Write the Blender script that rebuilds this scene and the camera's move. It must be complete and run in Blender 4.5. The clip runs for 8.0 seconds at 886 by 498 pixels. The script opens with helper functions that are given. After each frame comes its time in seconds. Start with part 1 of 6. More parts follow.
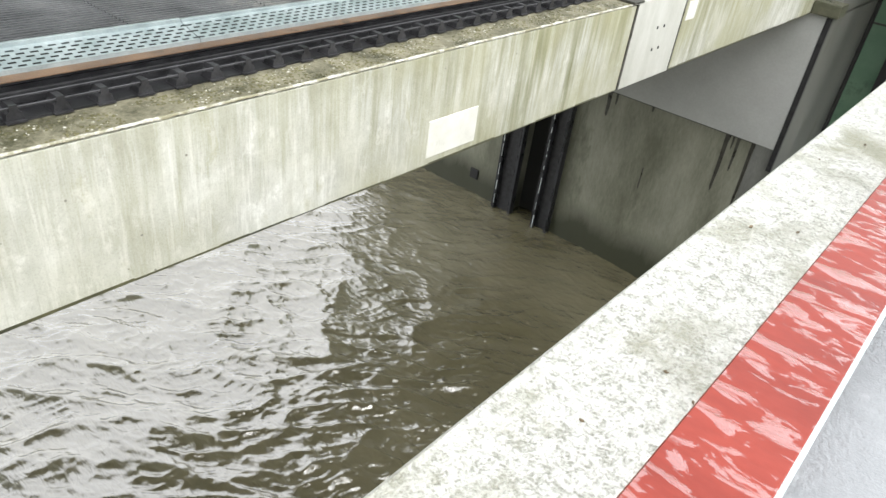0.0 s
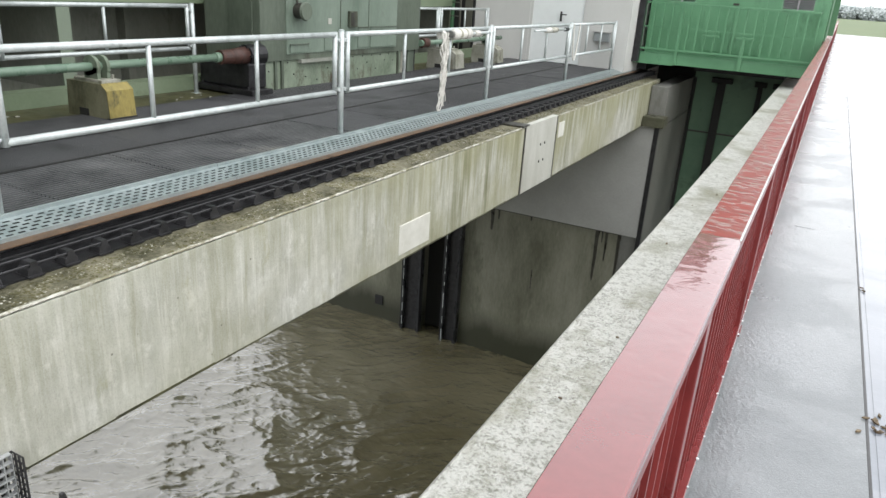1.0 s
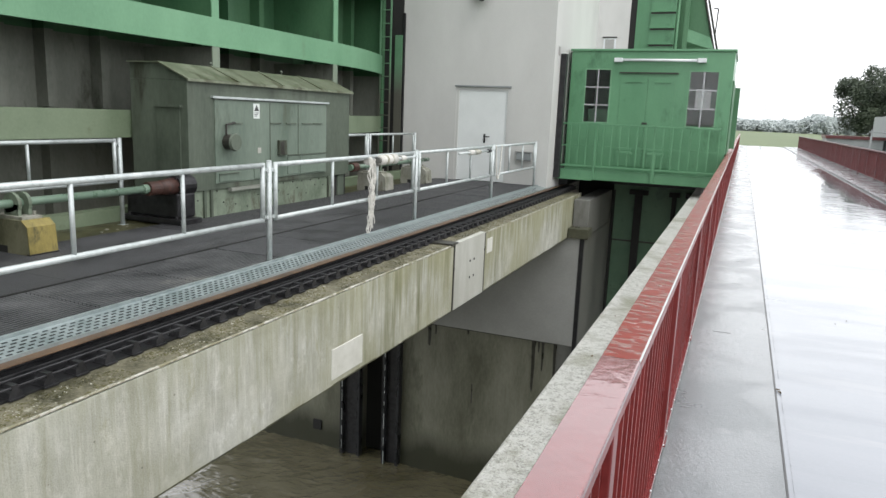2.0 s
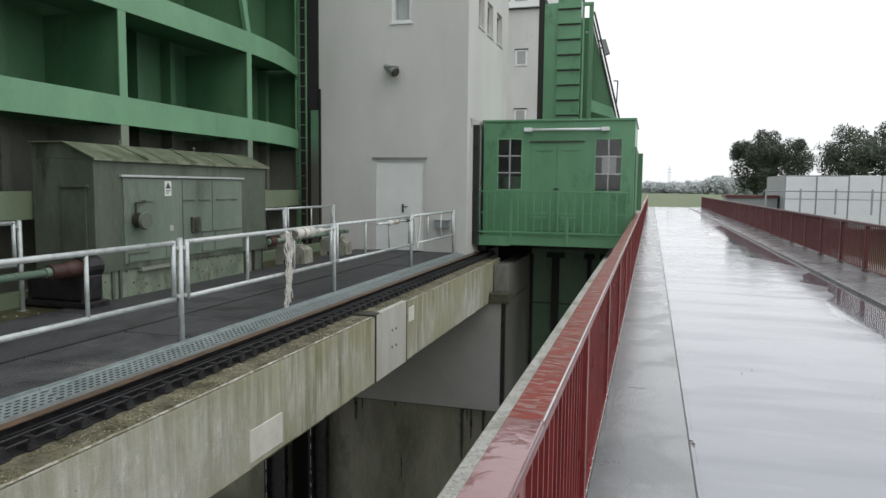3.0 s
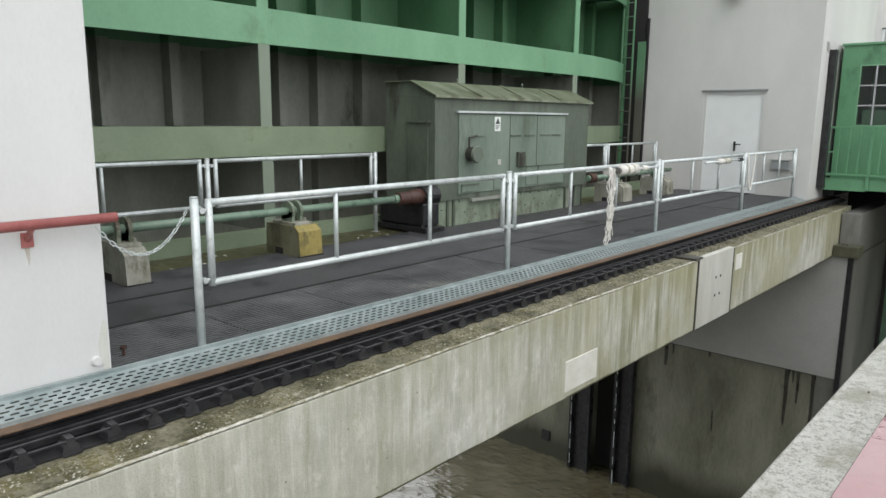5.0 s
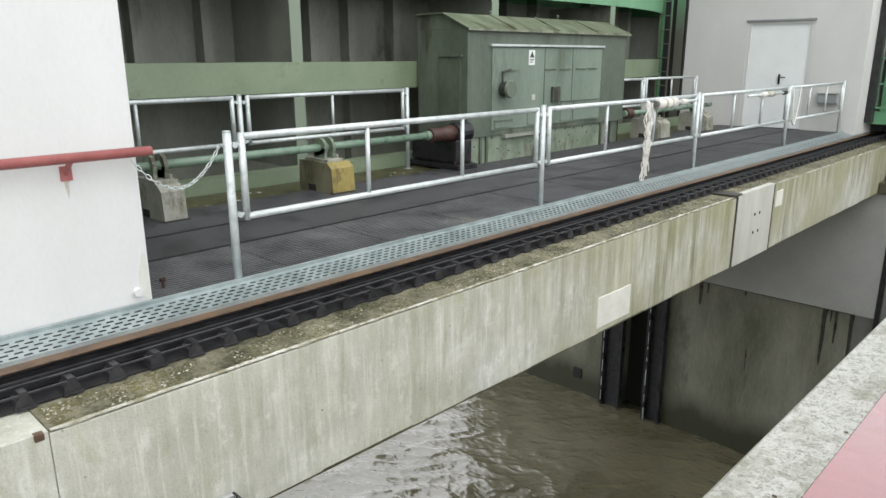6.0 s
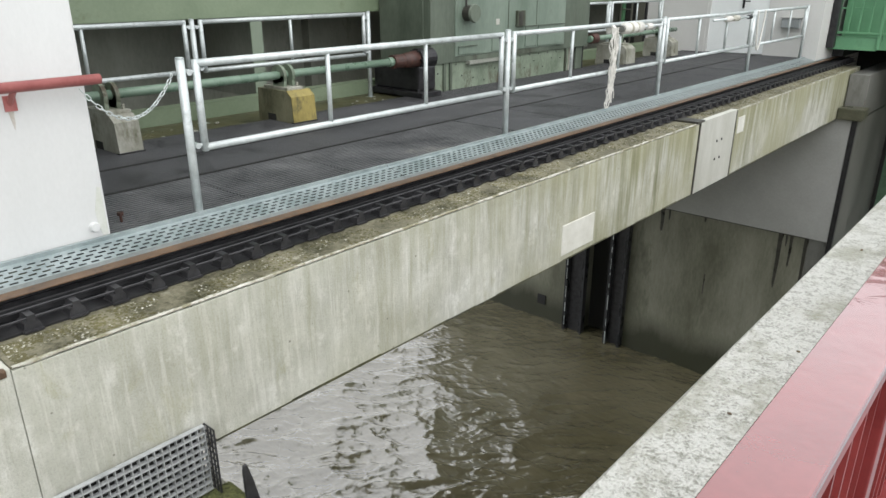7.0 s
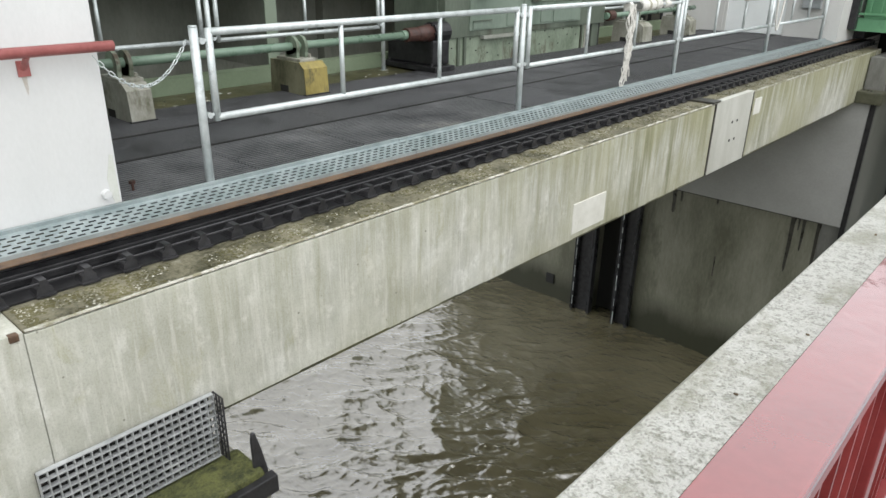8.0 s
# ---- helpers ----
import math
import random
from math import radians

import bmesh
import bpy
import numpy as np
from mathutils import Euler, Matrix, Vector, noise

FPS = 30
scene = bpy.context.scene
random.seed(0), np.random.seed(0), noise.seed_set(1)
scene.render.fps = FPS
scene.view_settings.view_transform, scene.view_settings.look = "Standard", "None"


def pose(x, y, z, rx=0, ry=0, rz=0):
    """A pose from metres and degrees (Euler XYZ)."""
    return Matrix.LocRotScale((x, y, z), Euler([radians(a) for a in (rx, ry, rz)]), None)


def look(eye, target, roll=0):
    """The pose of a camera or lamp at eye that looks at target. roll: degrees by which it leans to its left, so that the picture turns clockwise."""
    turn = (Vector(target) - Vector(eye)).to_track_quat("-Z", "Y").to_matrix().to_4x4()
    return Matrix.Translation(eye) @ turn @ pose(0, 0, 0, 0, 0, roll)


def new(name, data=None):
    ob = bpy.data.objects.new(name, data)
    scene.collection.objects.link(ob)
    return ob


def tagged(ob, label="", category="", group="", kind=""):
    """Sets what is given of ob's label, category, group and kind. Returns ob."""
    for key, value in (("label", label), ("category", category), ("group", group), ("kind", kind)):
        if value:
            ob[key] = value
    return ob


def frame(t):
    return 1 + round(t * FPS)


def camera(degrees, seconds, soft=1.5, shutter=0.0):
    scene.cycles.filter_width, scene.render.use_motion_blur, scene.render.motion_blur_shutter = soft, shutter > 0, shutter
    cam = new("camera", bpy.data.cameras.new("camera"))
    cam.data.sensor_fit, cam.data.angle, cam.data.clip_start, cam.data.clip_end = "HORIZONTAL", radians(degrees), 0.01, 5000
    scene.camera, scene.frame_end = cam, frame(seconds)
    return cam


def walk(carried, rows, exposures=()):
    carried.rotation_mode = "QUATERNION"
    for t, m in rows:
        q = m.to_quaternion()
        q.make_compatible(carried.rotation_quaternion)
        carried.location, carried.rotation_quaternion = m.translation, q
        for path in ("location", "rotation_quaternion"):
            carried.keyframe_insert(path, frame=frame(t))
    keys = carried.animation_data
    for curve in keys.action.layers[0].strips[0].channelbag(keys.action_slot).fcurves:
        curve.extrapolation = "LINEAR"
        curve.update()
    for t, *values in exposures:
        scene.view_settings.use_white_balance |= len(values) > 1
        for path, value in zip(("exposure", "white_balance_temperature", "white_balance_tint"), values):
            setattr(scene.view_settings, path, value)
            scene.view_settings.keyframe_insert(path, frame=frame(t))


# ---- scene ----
# ------------------------------------------------------------ camera
cam = camera(64.4, 8.0, soft=1.5)
ROWS = [
    (0, -0.164, 1.654, 1.481, 56.97, -6.6, 41.28),
    (0.1, -0.139, 1.317, 1.5, 59.1, -6.1, 38.91),
    (0.3, -0.094, 0.904, 1.52, 62.05, -5.32, 35.08),
    (0.5, -0.071, 0.49, 1.51, 64.93, -4.75, 32.08),
    (1, -0.06, 0.01, 1.559, 69.57, -3.56, 28.38),
    (1.5, 0.021, -0.051, 1.609, 74.05, -2.69, 26.23),
    (2, 0.025, 0.002, 1.632, 79.13, -2.26, 22.87),
    (3.3, 0.12, -0.01, 1.64, 85.9, -0.3, 15.7),
    (3.5, 0.127, -0.033, 1.644, 86.43, -0.145, 15.735),
    (4, 0.074, -0.03, 1.651, 86.97, 0.065, 18.65),
    (4.5, 0.019, -0.02, 1.63, 84.22, -1.05, 30.31),
    (5, -0.034, 0.005, 1.618, 79.6, -0.49, 41.59),
    (5.2, -0.025, 0.008, 1.612, 79.08, -0.24, 44.27),
    (6.3, -0.045, 0.018, 1.565, 72.31, 0.1, 43.34),
    (6.5, -0.051, 0.028, 1.589, 70.7, 0.19, 42.29),
    (7, -0.048, 0.026, 1.566, 69.05, 0, 41.27),
    (7.5, -0.033, 0.013, 1.565, 68.19, -0.46, 41.91),
    (8, -0.05, 0.024, 1.555, 67.16, -0.92, 42.46),
]
EXPOSURES = [(0.0, 0.48), (0.3, 0.24), (0.5, 0.06), (1.0, -0.14), (1.5, -0.22), (2.0, -0.38), (3.3, -1.2), (4.0, -1.35), (4.5, -1.12), (5.0, -0.44), (6.3, -0.18), (8.0, -0.18)]
walk(cam, [(t, pose(*row)) for t, *row in ROWS], EXPOSURES)

# ------------------------------------------------------------ light: rain clouds, no hard sun
world = bpy.data.worlds.new("overcast")
scene.world = world
world.use_nodes = True
wn, wl = world.node_tree.nodes, world.node_tree.links
wn.clear()
sky = wn.new("ShaderNodeTexSky")
sky.sky_type = "NISHITA"
sky.sun_disc = False
sky.sun_elevation, sky.sun_rotation = radians(52), radians(120)
sky.air_density, sky.dust_density = 1.0, 4.0
grey = wn.new("ShaderNodeHueSaturation")
grey.inputs["Saturation"].default_value = 0.22
wl.new(sky.outputs[0], grey.inputs["Color"])
low = wn.new("ShaderNodeBackground")
low.inputs["Strength"].default_value = 0.10
wl.new(grey.outputs[0], low.inputs["Color"])
cloud = wn.new("ShaderNodeBackground")
cloud.inputs["Color"].default_value = (0.965, 0.98, 1.01, 1)
cloud.inputs["Strength"].default_value = 2.05
both = wn.new("ShaderNodeAddShader")
wout = wn.new("ShaderNodeOutputWorld")
wl.new(low.outputs[0], both.inputs[0])
wl.new(cloud.outputs[0], both.inputs[1])
wl.new(both.outputs[0], wout.inputs["Surface"])
sun_data = bpy.data.lights.new("sun", "SUN")
sun_data.energy, sun_data.angle, sun_data.color = 0.6, radians(40), (1.0, 0.98, 0.95)
sun = new("sun", sun_data)
sun.matrix_world = look((0, 0, 30), (-14, 6, 0))


# ------------------------------------------------------------ materials
def surface(name, c1, c2, rough=(0.5, 0.7), metal=0.0, scale=3.0, fine=60.0, bump=0.15, stretch=(1, 1, 1), c3=None, spots=0.6, spot_scale=1.3, random_tint=0.0, ior=1.45, coat=0.0, coat_ior=1.4, puddles=None, film_low=0.8, swell_by=0.2, wavelets=0.0, wavelet_scale=7, grain=0.35, beads=0.0, tide=None, film_at=(0.44, 0.54)):
    """Painted, mineral or metal surface: two tones at a coarse and a fine scale, a third tone in spots, and relief."""
    m = bpy.data.materials.new(name)
    m.use_nodes = True
    n, l = m.node_tree.nodes, m.node_tree.links
    bsdf = n["Principled BSDF"]
    geo = n.new("ShaderNodeNewGeometry")
    mapping = n.new("ShaderNodeMapping")
    mapping.inputs["Scale"].default_value = stretch
    l.new(geo.outputs["Position"], mapping.inputs["Vector"])
    big, small = n.new("ShaderNodeTexNoise"), n.new("ShaderNodeTexNoise")
    for tex, s, d in ((big, scale, 5), (small, fine, 3)):
        tex.inputs["Scale"].default_value, tex.inputs["Detail"].default_value, tex.inputs["Roughness"].default_value = s, d, 0.62
        l.new(mapping.outputs[0], tex.inputs["Vector"])
    add = n.new("ShaderNodeMath")
    add.operation = "MULTIPLY_ADD"
    add.inputs[1].default_value = grain
    l.new(small.outputs["Fac"], add.inputs[0])
    l.new(big.outputs["Fac"], add.inputs[2])
    ramp = n.new("ShaderNodeValToRGB")
    mid = 0.5 * (1 + grain)
    ramp.color_ramp.elements[0].position, ramp.color_ramp.elements[1].position = mid - 0.19, min(mid + 0.19, 1.0)
    ramp.color_ramp.elements[0].color, ramp.color_ramp.elements[1].color = (*c1, 1), (*c2, 1)
    l.new(add.outputs[0], ramp.inputs["Fac"])
    colour = ramp.outputs["Color"]
    if c3:
        blot = n.new("ShaderNodeTexNoise")
        blot.inputs["Scale"].default_value, blot.inputs["Detail"].default_value, blot.inputs["Roughness"].default_value = spot_scale, 7, 0.7
        l.new(mapping.outputs[0], blot.inputs["Vector"])
        edge = n.new("ShaderNodeValToRGB")
        edge.color_ramp.elements[0].position, edge.color_ramp.elements[1].position = spots, spots + 0.12
        l.new(blot.outputs["Fac"], edge.inputs["Fac"])
        mix = n.new("ShaderNodeMix")
        mix.data_type = "RGBA"
        l.new(edge.outputs["Color"], mix.inputs["Factor"])
        l.new(colour, mix.inputs["A"])
        mix.inputs["B"].default_value = (*c3, 1)
        colour = mix.outputs["Result"]
    if tide:
        level, reach_up, slime = tide
        axes = n.new("ShaderNodeSeparateXYZ")
        l.new(geo.outputs["Position"], axes.inputs[0])
        wavy = n.new("ShaderNodeMath")
        wavy.operation = "MULTIPLY_ADD"
        wavy.inputs[1].default_value = -1.1
        l.new(big.outputs["Fac"], wavy.inputs[0])
        l.new(axes.outputs["Z"], wavy.inputs[2])
        line = n.new("ShaderNodeMapRange")
        line.inputs["From Min"].default_value, line.inputs["From Max"].default_value = level - 0.55, level - 0.55 + reach_up
        line.inputs["To Min"].default_value, line.inputs["To Max"].default_value = 1.0, 0.0
        l.new(wavy.outputs[0], line.inputs["Value"])
        wetmix = n.new("ShaderNodeMix")
        wetmix.data_type = "RGBA"
        l.new(line.outputs[0], wetmix.inputs["Factor"])
        l.new(colour, wetmix.inputs["A"])
        wetmix.inputs["B"].default_value = (*slime, 1)
        colour = wetmix.outputs["Result"]
    if random_tint:
        info = n.new("ShaderNodeObjectInfo")
        val = n.new("ShaderNodeMapRange")
        val.inputs["To Min"].default_value, val.inputs["To Max"].default_value = 1 - random_tint, 1 + random_tint
        l.new(info.outputs["Random"], val.inputs["Value"])
        hue = n.new("ShaderNodeHueSaturation")
        l.new(val.outputs[0], hue.inputs["Value"])
        l.new(colour, hue.inputs["Color"])
        colour = hue.outputs["Color"]
    l.new(colour, bsdf.inputs["Base Color"])
    rr = n.new("ShaderNodeMapRange")
    rr.inputs["From Min"].default_value, rr.inputs["From Max"].default_value = 0.3, 0.7
    rr.inputs["To Min"].default_value, rr.inputs["To Max"].default_value = rough
    l.new(big.outputs["Fac"], rr.inputs["Value"])
    l.new(rr.outputs[0], bsdf.inputs["Roughness"])
    bsdf.inputs["Metallic"].default_value = metal
    bsdf.inputs["IOR"].default_value = ior
    bsdf.inputs["Coat Weight"].default_value = coat
    bsdf.inputs["Coat Roughness"].default_value = 0.06
    bsdf.inputs["Coat IOR"].default_value = coat_ior
    if puddles:
        film = n.new("ShaderNodeTexNoise")
        film.inputs["Scale"].default_value, film.inputs["Detail"].default_value, film.inputs["Roughness"].default_value, film.inputs["Distortion"].default_value = puddles, 6, 0.6, 0.6
        l.new(mapping.outputs[0], film.inputs["Vector"])
        wet = n.new("ShaderNodeMapRange")
        wet.inputs["From Min"].default_value, wet.inputs["From Max"].default_value = film_at
        wet.inputs["To Min"].default_value, wet.inputs["To Max"].default_value = coat * film_low, coat
        l.new(film.outputs["Fac"], wet.inputs["Value"])
        l.new(wet.outputs[0], bsdf.inputs["Coat Weight"])
        dry = n.new("ShaderNodeMapRange")
        dry.inputs["From Min"].default_value, dry.inputs["From Max"].default_value = film_at
        dry.inputs["To Min"].default_value, dry.inputs["To Max"].default_value = 0.13, 0.04
        l.new(film.outputs["Fac"], dry.inputs["Value"])
        l.new(dry.outputs[0], bsdf.inputs["Coat Roughness"])
        swell = n.new("ShaderNodeBump")
        swell.inputs["Strength"].default_value, swell.inputs["Distance"].default_value = swell_by, 0.008
        l.new(film.outputs["Fac"], swell.inputs["Height"])
        l.new(swell.outputs[0], bsdf.inputs["Coat Normal"])
        if wavelets:
            wind = n.new("ShaderNodeTexNoise")
            wind.inputs["Scale"].default_value, wind.inputs["Detail"].default_value, wind.inputs["Distortion"].default_value = wavelet_scale, 4, 0.5
            l.new(mapping.outputs[0], wind.inputs["Vector"])
            lines = n.new("ShaderNodeBump")
            lines.inputs["Strength"].default_value, lines.inputs["Distance"].default_value = wavelets, 0.006
            l.new(wind.outputs["Fac"], lines.inputs["Height"])
            l.new(swell.outputs[0], lines.inputs["Normal"])
            l.new(lines.outputs[0], bsdf.inputs["Coat Normal"])
        if beads:
            drops = n.new("ShaderNodeTexNoise")
            drops.inputs["Scale"].default_value, drops.inputs["Detail"].default_value = 30, 2
            l.new(mapping.outputs[0], drops.inputs["Vector"])
            where = n.new("ShaderNodeMapRange")
            where.inputs["From Min"].default_value, where.inputs["From Max"].default_value = 0.50, 0.42
            l.new(film.outputs["Fac"], where.inputs["Value"])
            lumpy = n.new("ShaderNodeMath")
            lumpy.operation = "MULTIPLY"
            l.new(drops.outputs["Fac"], lumpy.inputs[0])
            l.new(where.outputs[0], lumpy.inputs[1])
            rough_film = n.new("ShaderNodeBump")
            rough_film.inputs["Strength"].default_value, rough_film.inputs["Distance"].default_value = beads, 0.02
            l.new(lumpy.outputs[0], rough_film.inputs["Height"])
            l.new(swell.outputs[0], rough_film.inputs["Normal"])
            l.new(rough_film.outputs[0], bsdf.inputs["Coat Normal"])
    if bump:
        b = n.new("ShaderNodeBump")
        b.inputs["Strength"].default_value, b.inputs["Distance"].default_value = bump, 0.02
        l.new(add.outputs[0], b.inputs["Height"])
        l.new(b.outputs[0], bsdf.inputs["Normal"])
    return m


M = {
    "patch": surface("pale_patch_mortar", (0.56, 0.56, 0.505), (0.66, 0.66, 0.61), (0.5, 0.7), scale=5, fine=60, c3=(0.47, 0.47, 0.40), spots=0.6, spot_scale=4, bump=0.1),
    "cleat": surface("grey_rack_cleat", (0.018, 0.018, 0.019), (0.052, 0.052, 0.055), (0.3, 0.5), metal=0.3, scale=9, fine=60, bump=0.1),
    "grate_bar": surface("dull_galvanised_bar", (0.32, 0.335, 0.34), (0.50, 0.515, 0.52), (0.35, 0.55), metal=0.3, scale=9, fine=70, bump=0.05),
    "beam_top": surface("mossy_concrete", (0.042, 0.04, 0.02), (0.19, 0.178, 0.12), (0.45, 0.8), scale=3.5, fine=40, c3=(0.32, 0.31, 0.24), spots=0.60, spot_scale=6, bump=1.0, grain=0.6),
    "edge": surface("worn_concrete_edge", (0.27, 0.265, 0.21), (0.56, 0.555, 0.50), (0.5, 0.8), scale=9, fine=70, c3=(0.20, 0.19, 0.12), spots=0.46, spot_scale=8, bump=0.5),
    "block": surface("smooth_repair_mortar", (0.39, 0.395, 0.35), (0.50, 0.505, 0.465), (0.5, 0.7), scale=2.2, fine=40, stretch=(2, 2, 0.5), c3=(0.29, 0.29, 0.23), spots=0.62, bump=0.08),
    "curb": surface("wet_washed_concrete", (0.29, 0.292, 0.25), (0.60, 0.603, 0.56), (0.3, 0.6), scale=28, fine=75, c3=(0.295, 0.293, 0.225), spots=0.50, spot_scale=1.1, bump=1.0, grain=0.9),
    "pier": surface("dark_stained_concrete", (0.095, 0.097, 0.068), (0.21, 0.212, 0.165), (0.35, 0.6), scale=1.0, fine=20, stretch=(1.4, 1.4, 0.4), c3=(0.06, 0.062, 0.04), spots=0.58, spot_scale=0.7, bump=0.12, grain=0.3, tide=(-7.0, 0.7, (0.035, 0.037, 0.022))),
    "pier_low": surface("waterline_slime", (0.035, 0.037, 0.022), (0.09, 0.09, 0.06), (0.2, 0.45), scale=2, fine=30, bump=0.25),
    # Concrete grey lowered to put the shade by the pit into it.
    "pier_side": surface("grey_with_pier_shade", (0.095, 0.097, 0.088), (0.165, 0.167, 0.152), (0.4, 0.6), scale=1.2, fine=30, stretch=(1.2, 1.2, 0.4), c3=(0.10, 0.10, 0.085), spots=0.58, spot_scale=1.1, bump=0.08),
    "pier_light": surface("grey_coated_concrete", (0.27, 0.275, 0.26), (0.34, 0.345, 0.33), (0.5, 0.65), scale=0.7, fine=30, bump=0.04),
    "plaster": surface("grey_plaster", (0.47, 0.472, 0.452), (0.565, 0.568, 0.545), (0.6, 0.8), scale=0.6, fine=90, stretch=(1, 1, 0.45), c3=(0.43, 0.432, 0.415), spots=0.60, spot_scale=0.5, bump=0.10),
    "white": surface("white_render", (0.52, 0.53, 0.52), (0.585, 0.595, 0.585), (0.45, 0.65), scale=0.9, fine=60, stretch=(1, 1, 0.5), c3=(0.45, 0.455, 0.42), spots=0.64, spot_scale=0.8, bump=0.08),
    "white_paint": surface("white_door_paint", (0.66, 0.69, 0.68), (0.74, 0.77, 0.76), (0.35, 0.5), scale=1.2, fine=50, bump=0.02),
    "galv": surface("wet_galvanised_steel", (0.40, 0.44, 0.435), (0.58, 0.62, 0.615), (0.35, 0.6), metal=0.4, scale=10, fine=90, c3=(0.33, 0.355, 0.35), spots=0.57, spot_scale=11, bump=0.05),
    "strip": surface("galvanised_sheet", (0.245, 0.295, 0.295), (0.37, 0.42, 0.42), (0.3, 0.5), metal=0.5, scale=6, fine=70, bump=0.03),
    "cabin": surface("glossy_green_paint", (0.085, 0.22, 0.115), (0.115, 0.275, 0.148), (0.3, 0.5), scale=1.2, fine=35, stretch=(1, 1, 0.5), c3=(0.06, 0.155, 0.08), spots=0.56, spot_scale=1.6, bump=0.05, coat=0.25),
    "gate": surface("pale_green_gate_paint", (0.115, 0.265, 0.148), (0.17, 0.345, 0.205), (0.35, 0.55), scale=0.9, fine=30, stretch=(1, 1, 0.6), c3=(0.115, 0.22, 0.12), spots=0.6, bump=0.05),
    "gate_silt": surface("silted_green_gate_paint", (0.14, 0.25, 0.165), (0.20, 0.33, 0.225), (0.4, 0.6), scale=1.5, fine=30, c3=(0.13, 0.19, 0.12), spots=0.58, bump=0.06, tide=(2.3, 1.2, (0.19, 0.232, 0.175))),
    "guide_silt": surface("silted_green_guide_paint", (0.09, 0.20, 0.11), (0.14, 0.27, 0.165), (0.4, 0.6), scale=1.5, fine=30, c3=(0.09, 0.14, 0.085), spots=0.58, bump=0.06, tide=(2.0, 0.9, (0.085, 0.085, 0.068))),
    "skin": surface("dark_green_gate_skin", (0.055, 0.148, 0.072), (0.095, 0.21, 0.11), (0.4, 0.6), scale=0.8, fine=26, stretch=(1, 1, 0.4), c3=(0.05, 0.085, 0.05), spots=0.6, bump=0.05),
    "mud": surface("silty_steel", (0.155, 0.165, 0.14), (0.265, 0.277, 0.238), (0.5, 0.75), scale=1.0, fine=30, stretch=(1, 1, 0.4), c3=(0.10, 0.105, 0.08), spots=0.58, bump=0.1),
    "sill": surface("algae_green_sill", (0.14, 0.185, 0.115), (0.20, 0.25, 0.165), (0.4, 0.6), scale=1.3, fine=30, c3=(0.10, 0.12, 0.06), spots=0.6, bump=0.08),
    "box": surface("faded_grey_green_paint", (0.060, 0.076, 0.056), (0.125, 0.15, 0.115), (0.4, 0.65), scale=1.6, fine=24, stretch=(1, 1, 0.35), c3=(0.04, 0.043, 0.028), spots=0.54, spot_scale=1.5, bump=0.08),
    "box_panel": surface("faded_light_green_paint", (0.11, 0.148, 0.115), (0.18, 0.225, 0.182), (0.35, 0.6), scale=1.9, fine=24, stretch=(1, 1, 0.35), c3=(0.085, 0.10, 0.072), spots=0.57, spot_scale=1.8, bump=0.06),
    "box_roof": surface("algae_roof_sheet", (0.07, 0.083, 0.046), (0.165, 0.187, 0.128), (0.35, 0.6), scale=3, fine=30, stretch=(0.6, 1.6, 1), c3=(0.05, 0.055, 0.025), spots=0.5, spot_scale=2.5, bump=0.12),
    "plinth": surface("stained_plinth_paint", (0.095, 0.125, 0.085), (0.215, 0.26, 0.195), (0.45, 0.7), scale=3, fine=30, stretch=(1, 1, 0.6), c3=(0.06, 0.045, 0.028), spots=0.55, spot_scale=3.5, bump=0.2),
    "shaft": surface("wet_green_shaft_paint", (0.115, 0.18, 0.13), (0.17, 0.24, 0.18), (0.2, 0.4), scale=4, fine=50, c3=(0.10, 0.13, 0.095), spots=0.6, spot_scale=6, bump=0.04),
    "red": surface("wet_red_paint", (0.14, 0.022, 0.022), (0.19, 0.032, 0.032), (0.12, 0.26), scale=5, fine=60, c3=(0.13, 0.021, 0.017), spots=0.62, spot_scale=5, bump=0.02, ior=1.4, coat=1.0, coat_ior=1.8, puddles=0.8, film_low=0.9, swell_by=0.03, wavelets=0.25, wavelet_scale=12),
    "red_beaded": surface("beaded_red_paint", (0.165, 0.028, 0.02), (0.23, 0.042, 0.03), (0.3, 0.5), scale=5, fine=60, c3=(0.13, 0.024, 0.018), spots=0.6, spot_scale=7, bump=0.06, ior=1.2, coat=1.0, coat_ior=2.0, puddles=22, film_low=0.02, swell_by=0.9, stretch=(0.7, 2.0, 1), film_at=(0.515, 0.545)),
    "red_old": surface("dull_dark_red_paint", (0.062, 0.014, 0.015), (0.108, 0.021, 0.022), (0.35, 0.55), scale=4, fine=50, bump=0.04, coat=0.15, random_tint=0.15),
    "puddle": surface("standing_rain_water", (0.12, 0.135, 0.155), (0.16, 0.175, 0.20), (0.02, 0.05), scale=1.4, fine=20, stretch=(0.5, 2.2, 1), bump=0.10, ior=1.5, coat=1.0, coat_ior=1.5),
    "wall_algae": surface("algae_tinted_render", (0.455, 0.475, 0.41), (0.55, 0.56, 0.53), (0.5, 0.7), scale=9, fine=60, bump=0.06),
    "rust_run": surface("rust_water_mark", (0.40, 0.37, 0.32), (0.47, 0.45, 0.41), (0.5, 0.7), scale=20, fine=80, bump=0.05),
    "red_dark": surface("red_oxide_paint", (0.14, 0.02, 0.019), (0.215, 0.03, 0.028), (0.25, 0.45), scale=4, fine=50, bump=0.04, coat=0.2, random_tint=0.12),
    "pink": surface("faded_red_pipe_paint", (0.25, 0.075, 0.07), (0.36, 0.125, 0.115), (0.35, 0.55), scale=6, fine=60, c3=(0.19, 0.06, 0.05), spots=0.58, spot_scale=7, bump=0.05),
